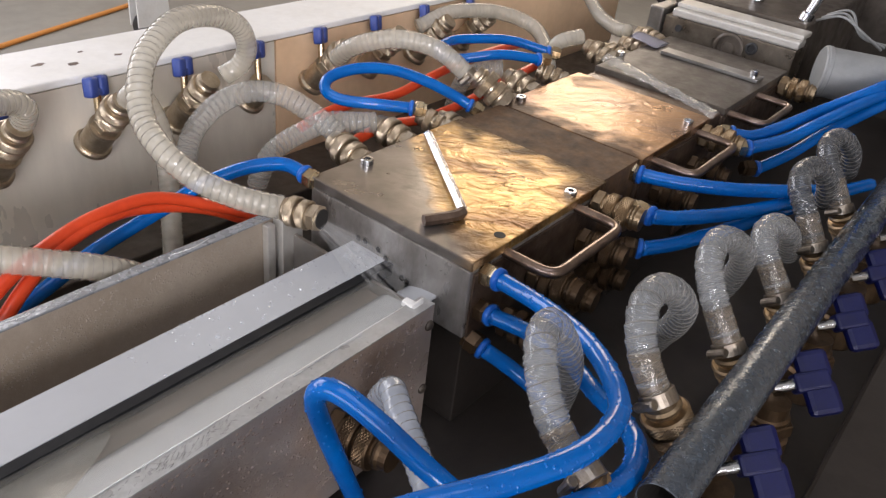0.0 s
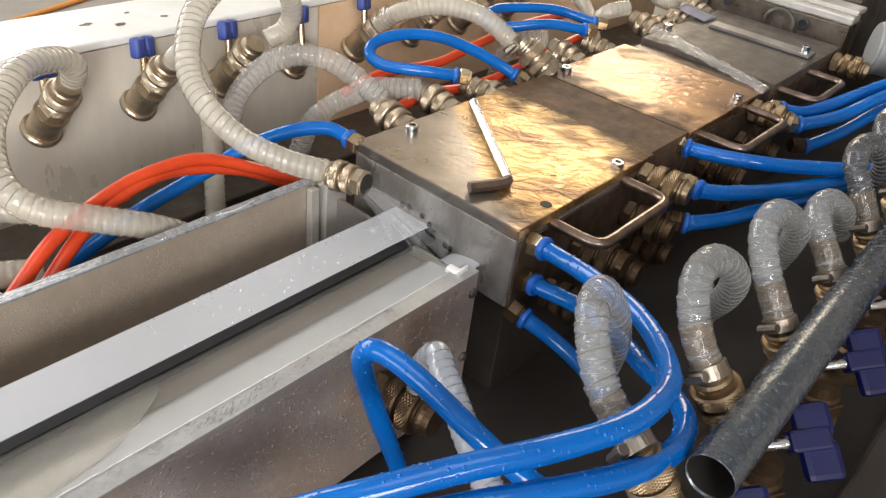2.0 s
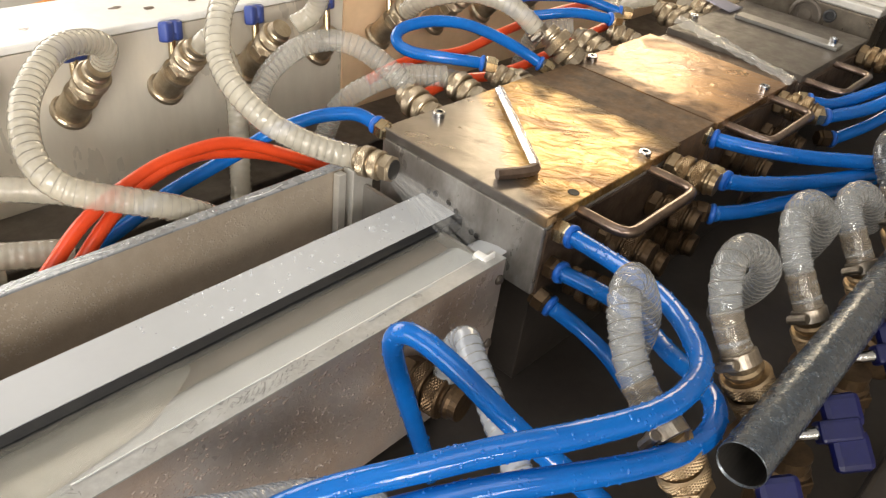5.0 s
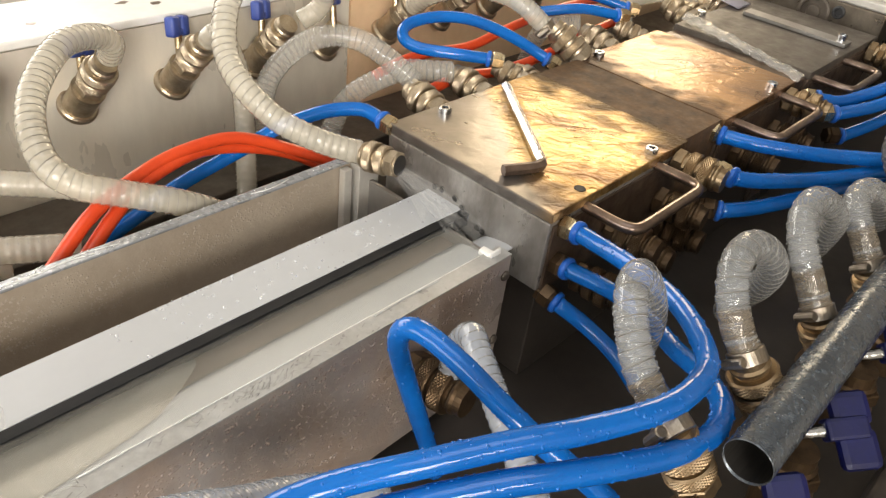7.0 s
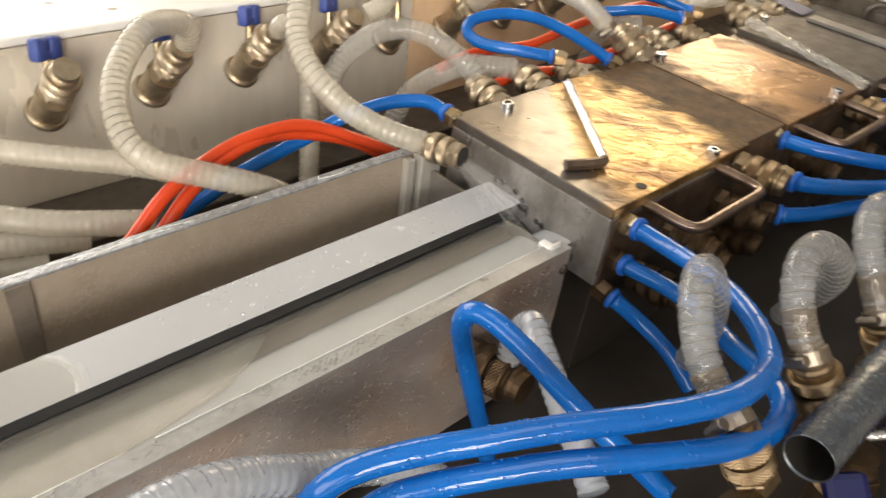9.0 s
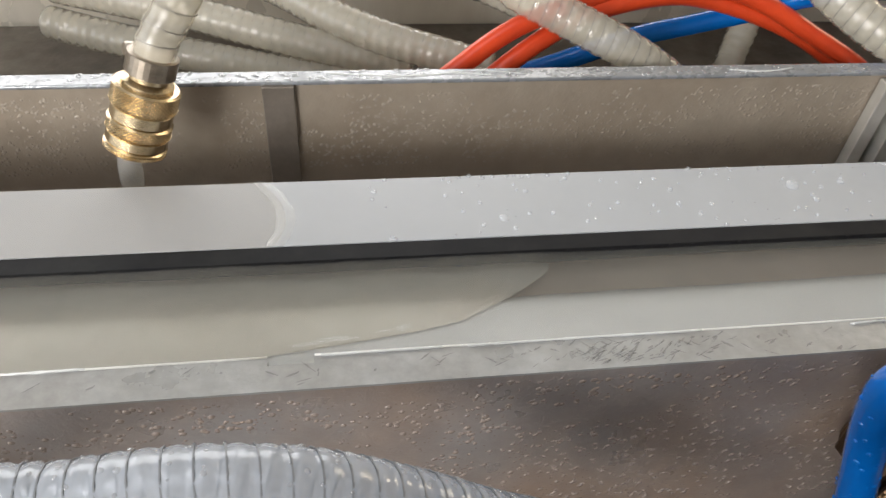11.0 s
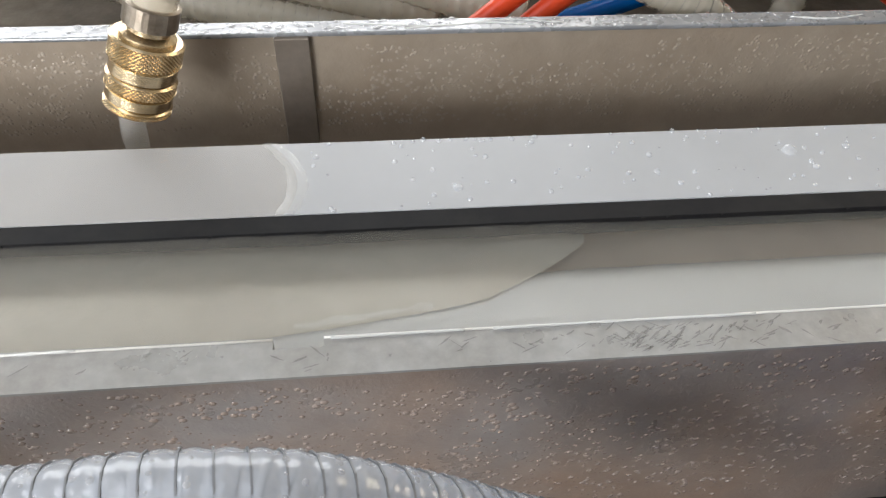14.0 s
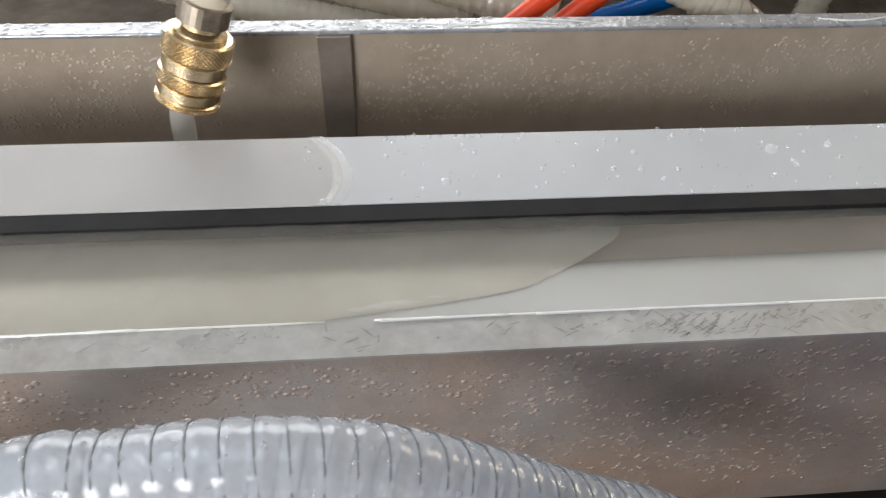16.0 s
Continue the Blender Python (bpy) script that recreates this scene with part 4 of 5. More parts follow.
# ---- ribbed hoses between the back wall and the calibrators ----
h = clear_hose([(-0.159, 0.43, 1.018), (-0.164, 0.41, 1.04), (-0.183, 0.4, 1.053), (-0.221, 0.38, 1.059), (-0.258, 0.35, 1.044), (-0.278, 0.32, 1.027), (-0.284, 0.29, 1.007), (-0.27, 0.27, 0.991), (-0.239, 0.255, 0.979), (-0.204, 0.24, 0.966), (-0.173, 0.232, 0.948), (-0.143, 0.228, 0.919)])
h = clear_hose([(0.071, 0.43, 1.014), (0.088, 0.42, 1.027), (0.091, 0.41, 1.05), (0.072, 0.4, 1.081), (0.026, 0.385, 1.103), (-0.024, 0.37, 1.108), (-0.068, 0.35, 1.093), (-0.092, 0.33, 1.072), (-0.104, 0.31, 1.049), (-0.107, 0.28, 1.031), (-0.094, 0.25, 1.009), (-0.074, 0.225, 0.995), (-0.051, 0.205, 0.985), (-0.038, 0.197, 0.981)])
mouth = Vector((-0.028, 0.154, 0.9835))
coupler(h, mouth, Vector((-0.039, 0.2, 0.98)) - mouth, 0.82, NICKEL)
part("open_end", lathe([(0.0096, -0.0009), (0.0096, 0.001)], 20, frame_of(mouth, Vector((-0.039, 0.2, 0.98)) - mouth)), DARKHOLE, h, "open dark mouth of the coupler")
h = clear_hose([(-0.051, 0.436, 1.007), (-0.046, 0.428, 1.02), (-0.038, 0.422, 1.016), (-0.028, 0.418, 0.993), (-0.025, 0.412, 0.968), (-0.03, 0.4, 0.934), (-0.043, 0.38, 0.904), (-0.057, 0.36, 0.875), (-0.071, 0.34, 0.83)])
h = clear_hose([(0.085, 0.25, 1), (0.072, 0.28, 1.02), (0.055, 0.31, 1.034), (0.034, 0.335, 1.034), (0.013, 0.36, 1.017), (-0.006, 0.38, 0.984), (-0.012, 0.39, 0.947), (-0.011, 0.4, 0.899)], mat=GLASSY)
coupler(h, (0.078, 0.201, 0.986), (0.05, 1, 0.16), 0.95)
h = clear_hose([(0.136, 0.245, 1.004), (0.116, 0.26, 1.004), (0.095, 0.28, 1.002), (0.067, 0.31, 0.979), (0.053, 0.33, 0.952), (0.044, 0.34, 0.916)], mat=GLASSY)
coupler(h, (0.150, 0.201, 0.986), (-0.05, 1, 0.2), 0.95)
h = clear_hose([(0.3, 0.24, 1.021), (0.275, 0.27, 1.05), (0.255, 0.3, 1.059), (0.238, 0.33, 1.056), (0.222, 0.37, 1.038), (0.224, 0.4, 1.014)])
coupler(h, (0.322, 0.196, 0.995), (-0.25, 0.6, 0.45), 1.0)
hose_clamp(h, (0.296, 0.244, 1.024), (-0.25, 0.4, 0.4), 0.0120)
h = clear_hose([(0.464, 0.47, 0.997), (0.52, 0.45, 1.017), (0.602, 0.42, 1.012), (0.648, 0.38, 0.994), (0.619, 0.33, 0.98), (0.554, 0.28, 0.971)])
h = clear_hose([(0.958, 0.47, 1.005), (0.913, 0.42, 0.99), (0.847, 0.36, 0.985), (0.798, 0.3, 0.986), (0.781, 0.27, 0.992)])
coupler(h, (0.775, 0.201, 0.99), (0.1, 1, 0.1), 0.9)
h = clear_hose([(0.399, 0.26, 1.007), (0.376, 0.29, 0.998), (0.375, 0.31, 0.974), (0.375, 0.32, 0.937)], mat=GLASSY)
coupler(h, (0.40, 0.201, 0.988), (0.0, 1, 0.2), 0.95)
h = clear_hose([(0.604, 0.26, 1.016), (0.574, 0.28, 1.007), (0.582, 0.3, 0.977)])
coupler(h, (0.61, 0.201, 0.99), (-0.05, 1, 0.25), 0.95)
for x, z in ((0.255, 0.972), (0.355, 0.985), (0.66, 0.985), (0.72, 0.985)):
    f = empty("pipe_fitting")
    coupler(f, (x, 0.201, z), (0, 1, 0.1), 0.85)
    tagged(f, "nickelled brass hose fitting on the side of a block", "fitting", "block fittings")
h = clear_hose([(-0.565, 0.46, 0.95), (-0.506, 0.437, 0.95), (-0.466, 0.403, 0.95), (-0.409, 0.357, 0.945), (-0.354, 0.309, 0.94), (-0.274, 0.276, 0.93)])
h = clear_hose([(-0.566, 0.391, 0.93), (-0.51, 0.368, 0.93), (-0.472, 0.353, 0.93), (-0.395, 0.321, 0.925), (-0.323, 0.298, 0.92)])
h = clear_hose([(-0.571, 0.377, 0.91), (-0.515, 0.35, 0.91), (-0.438, 0.318, 0.91), (-0.359, 0.297, 0.905)])
h = clear_hose([(-0.397, 0.436, 0.97), (-0.337, 0.392, 0.96), (-0.256, 0.34, 0.95), (-0.217, 0.309, 0.94)])

# ---- blue and red hoses behind the trough ----
blue_hose([(0.005, 0.215, 0.995), (0.001, 0.24, 0.997), (-0.021, 0.265, 0.991), (-0.041, 0.285, 0.979), (-0.064, 0.3, 0.966), (-0.088, 0.305, 0.955), (-0.124, 0.31, 0.943), (-0.169, 0.305, 0.936), (-0.218, 0.3, 0.921), (-0.261, 0.29, 0.912), (-0.292, 0.28, 0.899)], start=(0, 1, 0.1), r=0.0070)
h = blue_hose([(0.182, 0.235, 1.013), (0.15, 0.26, 1.017), (0.126, 0.29, 1.018), (0.12, 0.31, 1.024), (0.136, 0.32, 1.033), (0.171, 0.31, 1.039), (0.208, 0.29, 1.036), (0.243, 0.265, 1.022), (0.27, 0.24, 1.005), (0.282, 0.225, 0.995)], start=(-0.6, 0.8, 0.05), end=(-0.4, 0.7, 0.3), r=0.0066)
coupler(h, (0.216, 0.201, 0.988), (-0.35, 1, 0.25), 0.75)
h = blue_hose([(0.442, 0.235, 1.019), (0.392, 0.26, 1.028), (0.342, 0.3, 1.02), (0.329, 0.32, 1.027), (0.365, 0.33, 1.031), (0.401, 0.32, 1.031), (0.454, 0.29, 1.028), (0.491, 0.25, 1.016)], start=(-0.9, 0.5, 0.1), end=(-0.6, 0.7, 0.1), r=0.0066)
coupler(h, (0.475, 0.201, 0.99), (-0.4, 1, 0.2), 0.8)
for pts in ([(-0.345, 0.225, 0.923), (-0.328, 0.23, 0.938), (-0.304, 0.24, 0.953), (-0.273, 0.255, 0.968), (-0.236, 0.27, 0.976), (-0.184, 0.29, 0.978), (-0.133, 0.3, 0.975), (-0.106, 0.3, 0.971), (-0.081, 0.295, 0.962), (-0.048, 0.285, 0.946), (-0.017, 0.27, 0.931), (0.022, 0.26, 0.902)], [(-0.315, 0.23, 0.92), (-0.297, 0.235, 0.936), (-0.273, 0.245, 0.952), (-0.248, 0.26, 0.961), (-0.214, 0.275, 0.971), (-0.16, 0.295, 0.971), (-0.119, 0.305, 0.962), (-0.078, 0.3, 0.951), (-0.045, 0.29, 0.938), (-0.013, 0.275, 0.919)], [(0.101, 0.262, 0.976), (0.172, 0.265, 0.982), (0.239, 0.26, 0.976), (0.31, 0.255, 0.98), (0.402, 0.26, 0.987), (0.5, 0.27, 0.988)], [(0.108, 0.34, 0.97), (0.147, 0.335, 0.982), (0.19, 0.33, 0.985), (0.251, 0.32, 0.985), (0.328, 0.32, 0.995), (0.425, 0.32, 1.003), (0.54, 0.33, 0.996)]):
    blue_hose(pts, r=0.0061, mat=RED, label="bright orange-red rubber hose looping behind the trough", group="red hoses")

# ---- blue hoses on the near side of the blocks ----
pts = [(0.016, -0.019, 0.985), (0.009, -0.054, 0.989), (-0.009, -0.094, 0.999), (-0.029, -0.129, 1.007), (-0.056, -0.159, 1.014), (-0.084, -0.18, 1.018), (-0.12, -0.186, 1.024), (-0.152, -0.182, 1.027), (-0.195, -0.165, 1.029), (-0.233, -0.142, 1.026), (-0.273, -0.116, 1.018), (-0.303, -0.092, 1.006), (-0.332, -0.074, 0.993), (-0.348, -0.066, 0.973), (-0.35, -0.054, 0.93)]
h = blue_hose(pts, start=(-0.1, -1, 0.15))
beads_on(h, pts, 0.0075, 700, 1, (0.0005, 0.0014), BLUE)
pts = [(0.016, -0.017, 0.946), (0.021, -0.057, 0.946), (0.01, -0.097, 0.951), (-0.019, -0.136, 0.962), (-0.05, -0.171, 0.981), (-0.077, -0.195, 0.992), (-0.107, -0.205, 0.999), (-0.138, -0.203, 1.005), (-0.174, -0.192, 1.011), (-0.22, -0.168, 1.015), (-0.252, -0.145, 1.011), (-0.291, -0.116, 0.999), (-0.319, -0.093, 0.981), (-0.334, -0.084, 0.955), (-0.333, -0.076, 0.91)]
h = blue_hose(pts, start=(-0.1, -1, 0.1))
beads_on(h, pts, 0.0075, 600, 2, (0.0005, 0.0014), BLUE)
blue_hose([(0.013, -0.016, 0.909), (0.027, -0.043, 0.892), (0.035, -0.074, 0.874), (0.038, -0.102, 0.851)], start=(0.1, -1, -0.2))
pts = [(-0.143, -0.029, 0.818), (-0.152, -0.023, 0.856), (-0.174, -0.021, 0.921), (-0.188, -0.018, 0.968), (-0.195, -0.021, 0.994), (-0.194, -0.028, 1.006), (-0.19, -0.043, 1.006), (-0.185, -0.07, 0.997), (-0.18, -0.101, 0.983), (-0.173, -0.125, 0.969), (-0.166, -0.147, 0.959), (-0.153, -0.175, 0.939)]
h = blue_hose(pts)
beads_on(h, pts, 0.0075, 260, 3, (0.0005, 0.0014), BLUE)
pts = [(0.303, -0.005, 0.985), (0.318, -0.041, 0.985), (0.354, -0.091, 0.985), (0.409, -0.135, 0.982), (0.447, -0.161, 0.98), (0.463, -0.174, 0.975), (0.459, -0.163, 0.967), (0.419, -0.139, 0.965), (0.331, -0.106, 0.97), (0.252, -0.074, 0.98), (0.228, -0.056, 0.983)]
h = blue_hose(pts, start=(0.2, -1, 0), end=(-0.1, -1, 0), r=0.0078)
beads_on(h, pts, 0.0078, 900, 4, (0.0005, 0.0014), BLUE)
pts = [(0.216, -0.058, 0.95), (0.26, -0.081, 0.95), (0.341, -0.109, 0.95), (0.439, -0.138, 0.95), (0.514, -0.16, 0.95), (0.597, -0.191, 0.95)]
h = blue_hose(pts, start=(0.5, -1, 0), r=0.0078)
beads_on(h, pts, 0.0078, 420, 5, (0.0005, 0.0014), BLUE)
pts = [(0.511, -0.029, 0.985), (0.54, -0.054, 0.985), (0.669, -0.092, 1), (0.745, -0.143, 1.034), (0.84, -0.194, 1.064)]
h = blue_hose(pts, start=(0.6, -0.8, 0), r=0.0078)
beads_on(h, pts, 0.0078, 420, 6, (0.0005, 0.0014), BLUE)
pts = [(0.491, -0.059, 0.982), (0.558, -0.084, 0.985), (0.621, -0.106, 1), (0.745, -0.147, 1.024), (0.84, -0.198, 1.055)]
h = blue_hose(pts, start=(0.6, -0.6, 0), r=0.0078)
beads_on(h, pts, 0.0078, 420, 7, (0.0005, 0.0014), BLUE)
blue_hose([(0.541, -0.065, 0.94), (0.588, -0.087, 0.955), (0.653, -0.108, 0.975), (0.745, -0.152, 1.01), (0.84, -0.203, 1.042)], start=(0.6, -0.6, 0), r=0.0078)
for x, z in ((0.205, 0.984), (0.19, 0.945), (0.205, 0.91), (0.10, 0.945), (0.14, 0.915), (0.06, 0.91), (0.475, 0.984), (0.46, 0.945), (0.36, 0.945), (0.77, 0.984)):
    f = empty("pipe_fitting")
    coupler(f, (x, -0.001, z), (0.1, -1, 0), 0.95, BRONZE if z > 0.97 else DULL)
    tagged(f, "brass fitting on the near side of a block, darker below the top row", "fitting", "block fittings")

# ---- ribbed hoses and valves of the near manifold ----
pts = [(-0.14, -0.19, 1.01), (-0.134, -0.169, 1.018), (-0.129, -0.153, 1.03), (-0.119, -0.138, 1.045), (-0.104, -0.126, 1.055), (-0.082, -0.12, 1.051), (-0.062, -0.122, 1.027), (-0.04, -0.121, 0.992), (-0.019, -0.114, 0.952), (-0.001, -0.104, 0.912)]
h = clear_hose(pts, 0.0104, 0.0088, "cloudy clear ribbed hose beaded with water, clamped to a coupler", FROST, 0.032)
spigot(h, pts)
beads_on(h, pts, 0.0106, 700, 8)
hose_clamp(h, Vector(pts[0]), Vector(pts[1]) - Vector(pts[0]), 0.0113)
coupler(h, Vector(pts[0]) - Vector((-0.24, 0.47, 0.85)) * 0.050, (-0.24, 0.47, 0.85), 0.92, BRONZE)
pts = [(-0.051, -0.192, 1.014), (-0.049, -0.181, 1.025), (-0.044, -0.168, 1.042), (-0.03, -0.158, 1.058), (-0.006, -0.156, 1.061), (0.018, -0.161, 1.049), (0.039, -0.165, 1.026), (0.064, -0.156, 0.992), (0.095, -0.14, 0.954), (0.115, -0.126, 0.918)]
h = clear_hose(pts, 0.0104, 0.0088, "cloudy clear ribbed hose beaded with water, clamped to a coupler", FROST, 0.032)
spigot(h, pts)
beads_on(h, pts, 0.0106, 700, 9)
hose_clamp(h, Vector(pts[0]), Vector(pts[1]) - Vector(pts[0]), 0.0113)
coupler(h, Vector(pts[0]) - Vector((-0.24, 0.47, 0.85)) * 0.050, (-0.24, 0.47, 0.85), 0.92, BRONZE)
pts = [(0.055, -0.202, 1.001), (0.058, -0.191, 1.014), (0.064, -0.173, 1.037), (0.077, -0.161, 1.053), (0.102, -0.159, 1.058), (0.128, -0.167, 1.045), (0.15, -0.169, 1.024), (0.178, -0.162, 0.992), (0.203, -0.152, 0.959)]
h = clear_hose(pts, 0.0104, 0.0088, "cloudy clear ribbed hose beaded with water, clamped to a coupler", FROST, 0.032)
spigot(h, pts)
beads_on(h, pts, 0.0106, 700, 10)
hose_clamp(h, Vector(pts[0]), Vector(pts[1]) - Vector(pts[0]), 0.0113)
coupler(h, Vector(pts[0]) - Vector((-0.24, 0.47, 0.85)) * 0.050, (-0.24, 0.47, 0.85), 0.92, BRONZE)
pts = [(0.162, -0.206, 0.997), (0.166, -0.192, 1.013), (0.169, -0.178, 1.03), (0.186, -0.171, 1.037), (0.21, -0.174, 1.035), (0.242, -0.181, 1.013), (0.284, -0.179, 0.975)]
h = clear_hose(pts, 0.0104, 0.0088, "cloudy clear ribbed hose beaded with water, clamped to a coupler", FROST, 0.032)
spigot(h, pts)
beads_on(h, pts, 0.0106, 700, 11)
hose_clamp(h, Vector(pts[0]), Vector(pts[1]) - Vector(pts[0]), 0.0113)
coupler(h, Vector(pts[0]) - Vector((-0.24, 0.47, 0.85)) * 0.050, (-0.24, 0.47, 0.85), 0.92, BRONZE)
pts = [(0.274, -0.201, 0.997), (0.281, -0.182, 1.022), (0.287, -0.166, 1.042), (0.307, -0.161, 1.051), (0.333, -0.167, 1.049), (0.36, -0.177, 1.027), (0.392, -0.177, 0.993)]
h = clear_hose(pts, 0.0104, 0.0088, "ribbed hose clamped to a coupler, coloured dark for the shade there", SHADED_FROST, 0.032)
spigot(h, pts)
beads_on(h, pts, 0.0106, 700, 12)
hose_clamp(h, Vector(pts[0]), Vector(pts[1]) - Vector(pts[0]), 0.0113)
coupler(h, Vector(pts[0]) - Vector((-0.24, 0.47, 0.85)) * 0.050, (-0.24, 0.47, 0.85), 0.92, BRONZE)
pts = [(0.379, -0.197, 0.997), (0.386, -0.178, 1.022), (0.392, -0.162, 1.042), (0.412, -0.157, 1.051), (0.438, -0.163, 1.049), (0.465, -0.173, 1.027), (0.497, -0.173, 0.993)]
h = clear_hose(pts, 0.0104, 0.0088, "ribbed hose clamped to a coupler, coloured dark for the shade there", SHADED_FROST, 0.032)
spigot(h, pts)
beads_on(h, pts, 0.0106, 700, 13)
hose_clamp(h, Vector(pts[0]), Vector(pts[1]) - Vector(pts[0]), 0.0113)
coupler(h, Vector(pts[0]) - Vector((-0.24, 0.47, 0.85)) * 0.050, (-0.24, 0.47, 0.85), 0.92, BRONZE)
h = clear_hose([(-0.132, -0.021, 0.916), (-0.134, -0.023, 0.946), (-0.135, -0.035, 0.97), (-0.145, -0.051, 0.97), (-0.16, -0.079, 0.964), (-0.175, -0.106, 0.959), (-0.185, -0.127, 0.954), (-0.197, -0.149, 0.948)], 0.0100, mat=BIGHOSE)
coupler(h, (-0.143, 0.0140, 0.906), (0.12, -1, 0.05), 1.05, DULL)
pts = [(-0.6, -0.047, 0.903), (-0.55, -0.043, 0.94), (-0.485, -0.04, 0.992), (-0.455, -0.04, 0.997), (-0.427, -0.04, 1), (-0.404, -0.04, 0.998), (-0.383, -0.04, 0.991), (-0.359, -0.04, 0.977), (-0.332, -0.04, 0.958), (-0.299, -0.04, 0.938), (-0.269, -0.047, 0.923), (-0.239, -0.062, 0.9)]
h = clear_hose(pts, 0.0118, 0.0076, mat=BIGHOSE, wire=0.0004, wire_mat=DARKWIRE)
beads_on(h, pts, 0.0120, 420, 77, (0.0005, 0.0012))


def near_valve(x):
    v = empty("manifold_valve")
    m = frame_of((x - 0.034, -0.248, 0.905), (0, 0.1, 0.98))
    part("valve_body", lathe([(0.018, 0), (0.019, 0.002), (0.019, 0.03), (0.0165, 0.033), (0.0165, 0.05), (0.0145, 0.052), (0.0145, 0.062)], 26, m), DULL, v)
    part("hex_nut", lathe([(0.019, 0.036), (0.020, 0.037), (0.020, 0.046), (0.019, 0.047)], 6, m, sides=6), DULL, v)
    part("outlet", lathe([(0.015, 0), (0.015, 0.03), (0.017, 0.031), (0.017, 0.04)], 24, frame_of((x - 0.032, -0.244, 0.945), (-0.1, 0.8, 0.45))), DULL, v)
    way = Vector((0.70, -0.68, 0.22))
    root = (x - 0.012, -0.250, 0.974)
    part("stem", lathe([(0.0045, -0.018), (0.0045, 0.003)], 16, frame_of(root, way)), CHROME, v, "bright valve stem")
    bm = bmesh.new()
    box(bm, -0.0055, 0.0055, -0.027, -0.001, 0.004, 0.030, bevel=0.0045)
    box(bm, -0.0055, 0.0055, 0.001, 0.024, 0.004, 0.030, bevel=0.0045)
    box(bm, -0.0075, 0.0075, -0.0075, 0.0075, -0.002, 0.026, bevel=0.0025)
    bmesh.ops.transform(bm, matrix=frame_of(root, way) @ pose(0, 0, 0, 0, 0, -53), verts=bm.verts)
    part("paddle_handle", bm, NAVY, v, "dark blue plastic paddle handle", smooth=False)
    return tagged(v, "brass manifold valve with a dark blue paddle handle", "valve", "manifold valves")


for x in (-0.112, -0.012, 0.102, 0.212, 0.32, 0.43):
    near_valve(x)

pipe = empty("galvanised_pipe")
PX0, PX1 = -0.122, 0.75
outer = [(0.0149, 0.0), (0.0152, 0.0008), (0.0152, PX1 - PX0), (0.0146, PX1 - PX0), (0.0146, 0.0)]
m = frame_of((PX0, -0.2300, 1.0033), (1, 0.008, -0.003))
bm = lathe(outer, 36, m)
bmesh.ops.delete(bm, geom=[f for f in bm.faces if len(f.verts) > 4], context="FACES")
vs = list(bm.verts)
for k in range(36):
    bm.faces.new((vs[k], vs[144 + k], vs[144 + (k + 1) % 36], vs[(k + 1) % 36]))
part("tube", bm, GALV, pipe, smooth=True)
# dark inner lining paints the shade inside the open pipe
bm = lathe([(0.0145, 0.002), (0.0145, 0.5)], 30, m)
bm.faces.ensure_lookup_table()
bmesh.ops.delete(bm, geom=[f for f in bm.faces if len(f.verts) > 4][:1], context="FACES")
part("bore", bm, DARKHOLE, pipe, "dark lining for the shade inside the pipe")
random.seed(21)
bm = bmesh.new()
for i in range(700):
    x, a = PX0 + 0.5 * random.random(), random.uniform(-1.2, 1.9)
    n = Vector((0, math.sin(a), math.cos(a)))
    dome(bm, Vector((x, -0.2300 + 0.008 * (x - PX0), 1.0033 - 0.003 * (x - PX0))) + n * 0.01515, random.uniform(0.0005, 0.0020), n, 0.34, 9, 3)
beads = part("drop_layer", bm, PIPE_BEAD, pipe, "water drops on the pipe", smooth=True)
beads["kind"], beads.visible_shadow = "stuff", False
tagged(pipe, "wet galvanised steel pipe with an open end", "pipe")

# ---- extrusion die behind the blocks ----
die = empty("extrusion_die")
part("front_plate", boxes((0.84, 0.90, 0.008, 0.235, 0.90, 1.022), bevel=0.003), DIE, die)
part("top_bar", boxes((0.836, 0.872, 0.006, 0.222, 1.0225, 1.036), bevel=0.003), ALU, die, "bright machined top bar")
part("top_bar", boxes((0.850, 0.892, 0.006, 0.222, 1.0362, 1.044), bevel=0.002), ALU, die, "stepped upper edge of the top bar")
part("end_block", boxes((0.832, 0.90, 0.236, 0.262, 0.95, 1.032), bevel=0.003), STEEL, die, "small steel end block")
part("rear_block", boxes((0.905, 1.30, 0.02, 0.25, 0.90, 1.048), bevel=0.004), DARKPLATE, die)
part("round_port", lathe([(0.026, 0), (0.026, 0.003), (0.023, 0.0045), (0.020, 0.0045), (0.019, 0.001), (0.012, 0.001), (0.010, 0.004)], 36, frame_of((0.8395, 0.113, 0.996), (-1, 0, 0))), DARKPLATE, die)
part("socket_plug", lathe([(0.010, 0), (0.010, 0.003), (0.008, 0.004), (0.006, 0.004), (0.005, 0.001)], 24, frame_of((0.8395, 0.076, 1.006), (-1, 0, 0))), RUBBER, die)
part("socket_plug", lathe([(0.006, 0), (0.006, 0.002)], 20, frame_of((0.8395, 0.205, 1.005), (-1, 0, 0))), RUBBER, die)
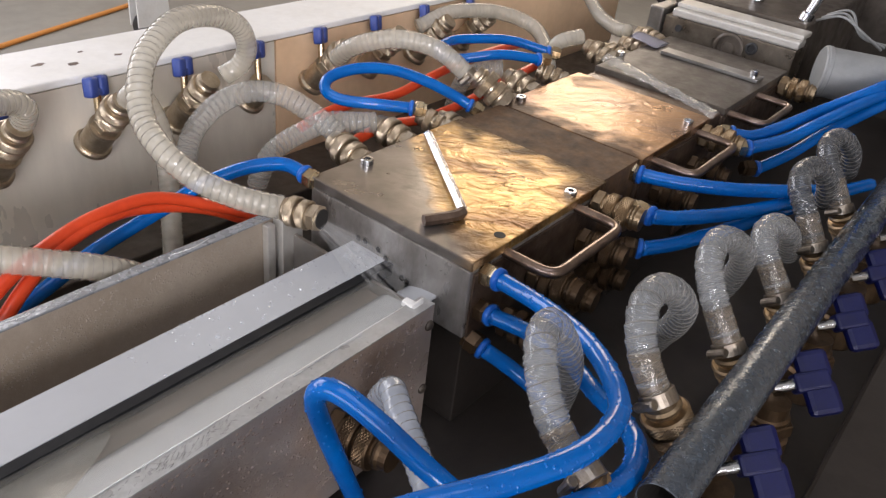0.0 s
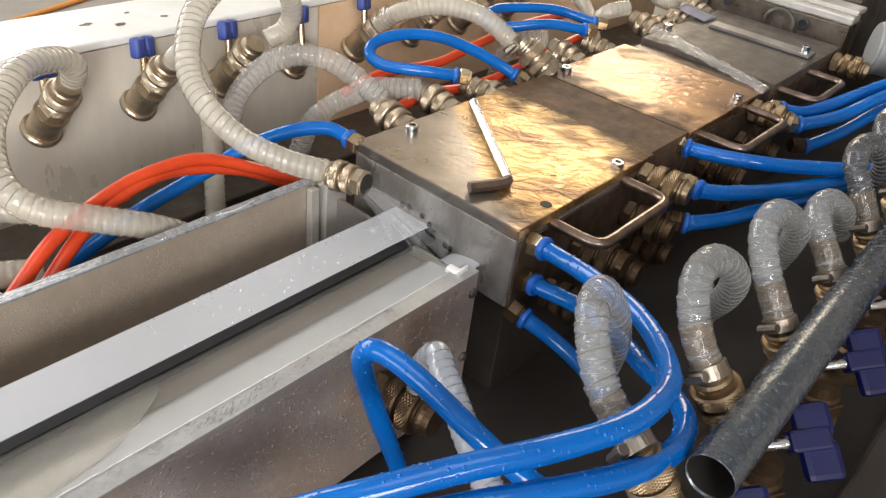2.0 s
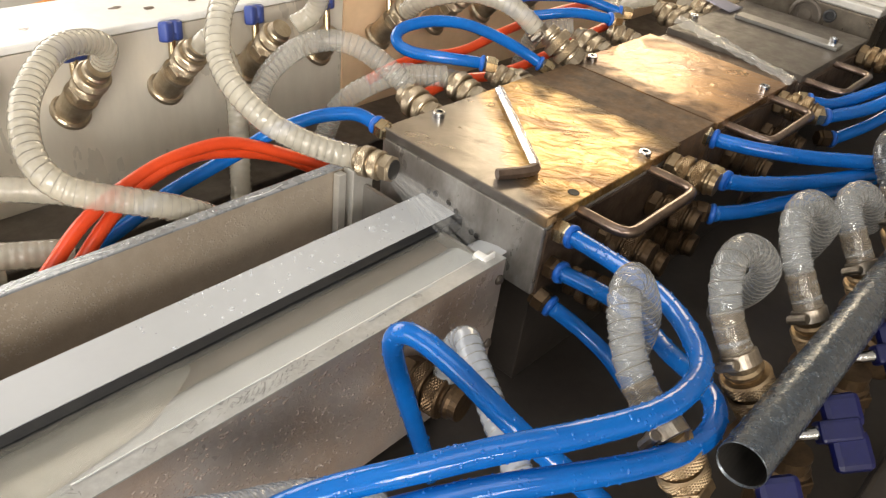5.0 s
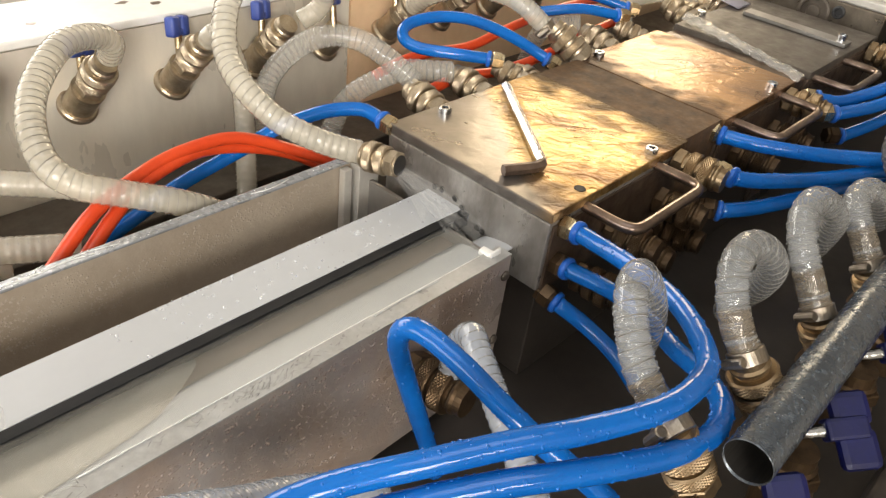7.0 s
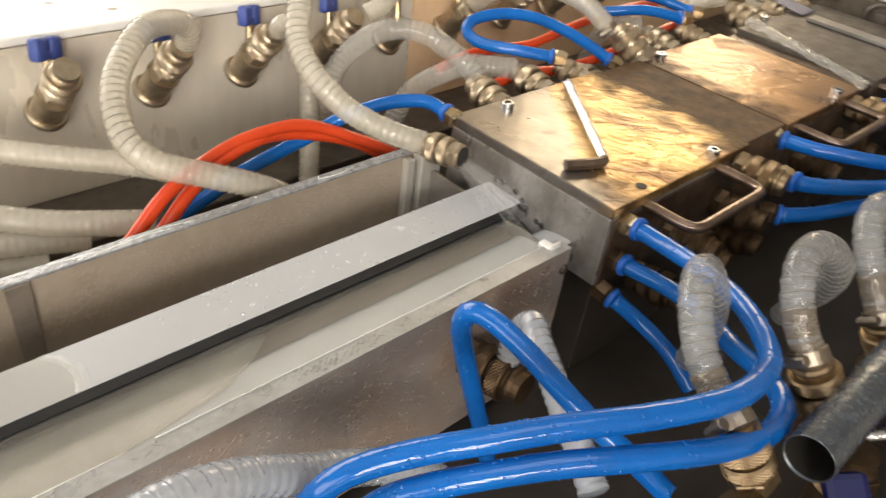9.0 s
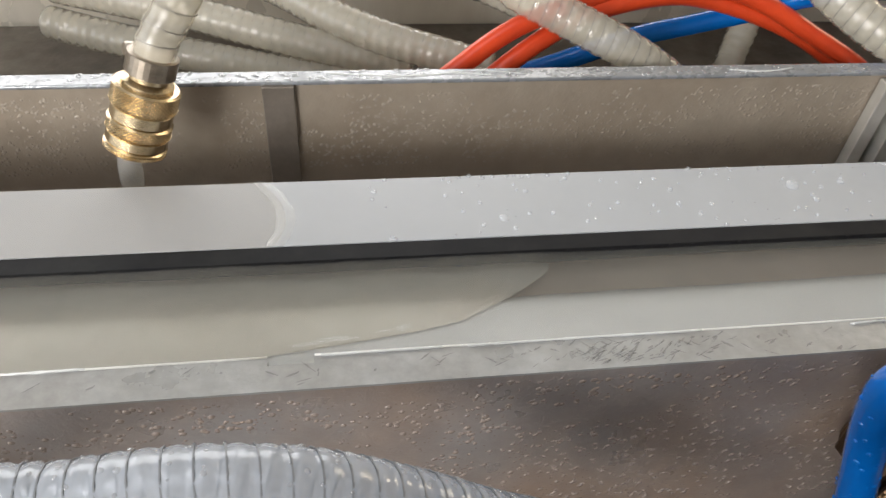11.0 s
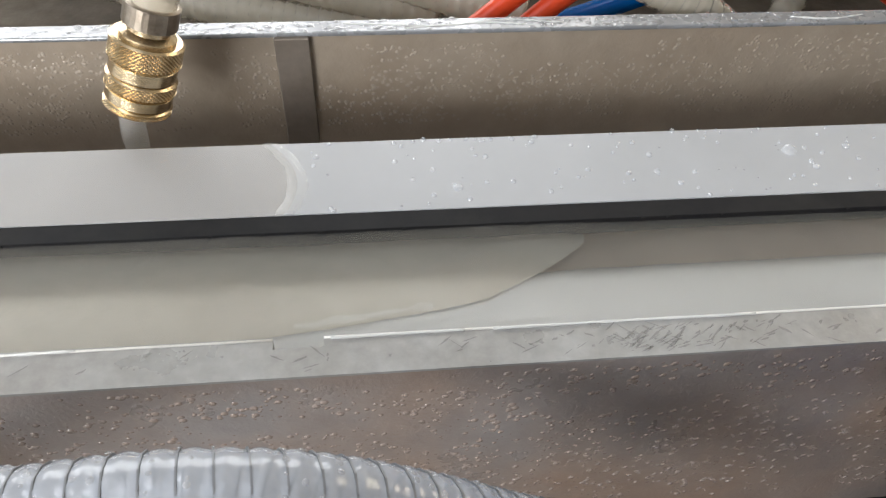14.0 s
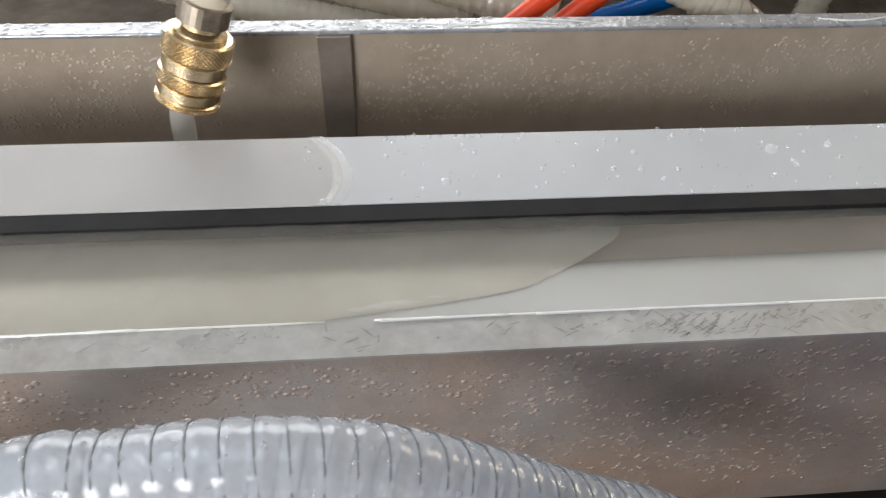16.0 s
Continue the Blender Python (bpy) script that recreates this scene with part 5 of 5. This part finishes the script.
for x, y, lean in ((0.935, 0.035, -0.25), (0.99, 0.135, 0.2)):
    m = frame_of((x, y, 1.048), (0.15, lean, 1))
    t = part("pipe_tee", lathe([(0.011, 0), (0.011, 0.012), (0.008, 0.014), (0.008, 0.05), (0.011, 0.052), (0.011, 0.064), (0.008, 0.066), (0.008, 0.14)], 20, m), CHROME, die, "bright pipe fitting")
    part("branch", lathe([(0.008, -0.03), (0.008, 0.03)], 16, frame_of(m @ Vector((0, 0, 0.058)), (0.3, 1, 0.1))), CHROME, t)
part("side_pipe", tube([(0.90, 0.27, 1.03), (0.93, 0.31, 1.04), (1.0, 0.36, 1.05), (1.1, 0.42, 1.06)], 0.010, 14, 0.01), CHROME, die, smooth=True)
for k in range(3):
    part("sensor_wire", tube([(0.95 + 0.03 * k, 0.02, 1.05), (0.93 + 0.03 * k, -0.02, 1.07), (0.92 + 0.02 * k, -0.05, 1.06 - 0.01 * k), (0.95 + 0.02 * k, -0.09, 1.03)], 0.0022, 8, 0.008), GREY, die, "thin grey sensor wire", smooth=True)
tagged(die, "heavy oily steel extrusion die with a bright top bar", "die")
cyl = empty("heater_cylinder")
part("jacket", lathe([(0.035, 0), (0.037, 0.002), (0.037, 0.42), (0.035, 0.422)], 64, frame_of((0.80, -0.040, 1.013), (0.35, -0.75, -0.02))), GREY, cyl, smooth=False)
part("end_band", lathe([(0.0378, 0.004), (0.0385, 0.005), (0.0385, 0.010), (0.0378, 0.011)], 40, frame_of((0.80, -0.040, 1.013), (0.35, -0.75, -0.02))), GREY, cyl)
tagged(cyl, "grey sheet-metal heater cylinder beside the die", "heater")

housing = empty("extruder_housing")
part("cabinet", boxes((1.36, 2.8, -1.0, 0.28, 0.02, 1.42), bevel=0.01), DARKPLATE, housing, "dark machine cabinet")
for k, (x, y) in enumerate(((1.33, -0.12), (1.31, -0.22), (1.34, -0.33), (1.32, -0.02))):
    part("black_cable", tube([(x, y, 1.35), (x - 0.06, y - 0.02, 1.2), (x - 0.10, y - 0.05, 1.05), (x - 0.08, y - 0.08, 0.9), (x, y - 0.1, 0.82)], 0.016, 12, 0.02), RUBBER, housing, smooth=True)
tagged(housing, "dark extruder housing with black cables behind the die", "machine")

# ---- far hall floor: cable and castor ----
tagged(part("floor_cable", tube([(-0.2, 3.0, 0.012), (1.0, 3.46, 0.012), (1.9, 3.78, 0.012), (2.6, 4.05, 0.012)], 0.012, 10, 0.05), CABLE, smooth=True), "orange cable lying on the concrete floor", "cable")

castor = empty("castor")
part("fork", boxes((1.60, 1.78, 3.24, 3.25, 0.06, 0.20), (1.60, 1.78, 3.31, 3.32, 0.06, 0.20), (1.60, 1.80, 3.235, 3.325, 0.20, 0.215), bevel=0.003), WHITE, castor, "pale castor fork")
part("wheel", lathe([(0.052, -0.022), (0.06, -0.018), (0.06, 0.018), (0.052, 0.022)], 24, frame_of((1.66, 3.28, 0.06), (0, 1, 0))), RUBBER, castor, "black castor wheel")
part("trolley_leg", boxes((1.66, 1.74, 3.24, 3.32, 0.217, 1.0), bevel=0.004), WHITE, castor, "white trolley leg")
tagged(castor, "white trolley leg on a black castor wheel", "castor")


def motions():
    speed = 0.0112
    walk(profile, [(0, pose(0.10, 0.0037, -0.0042)), (8, pose(0.10 - 8 * speed, 0.0037, -0.0042)), (16, pose(0.10 - 16 * speed, 0.0037, -0.0042))])


motions()
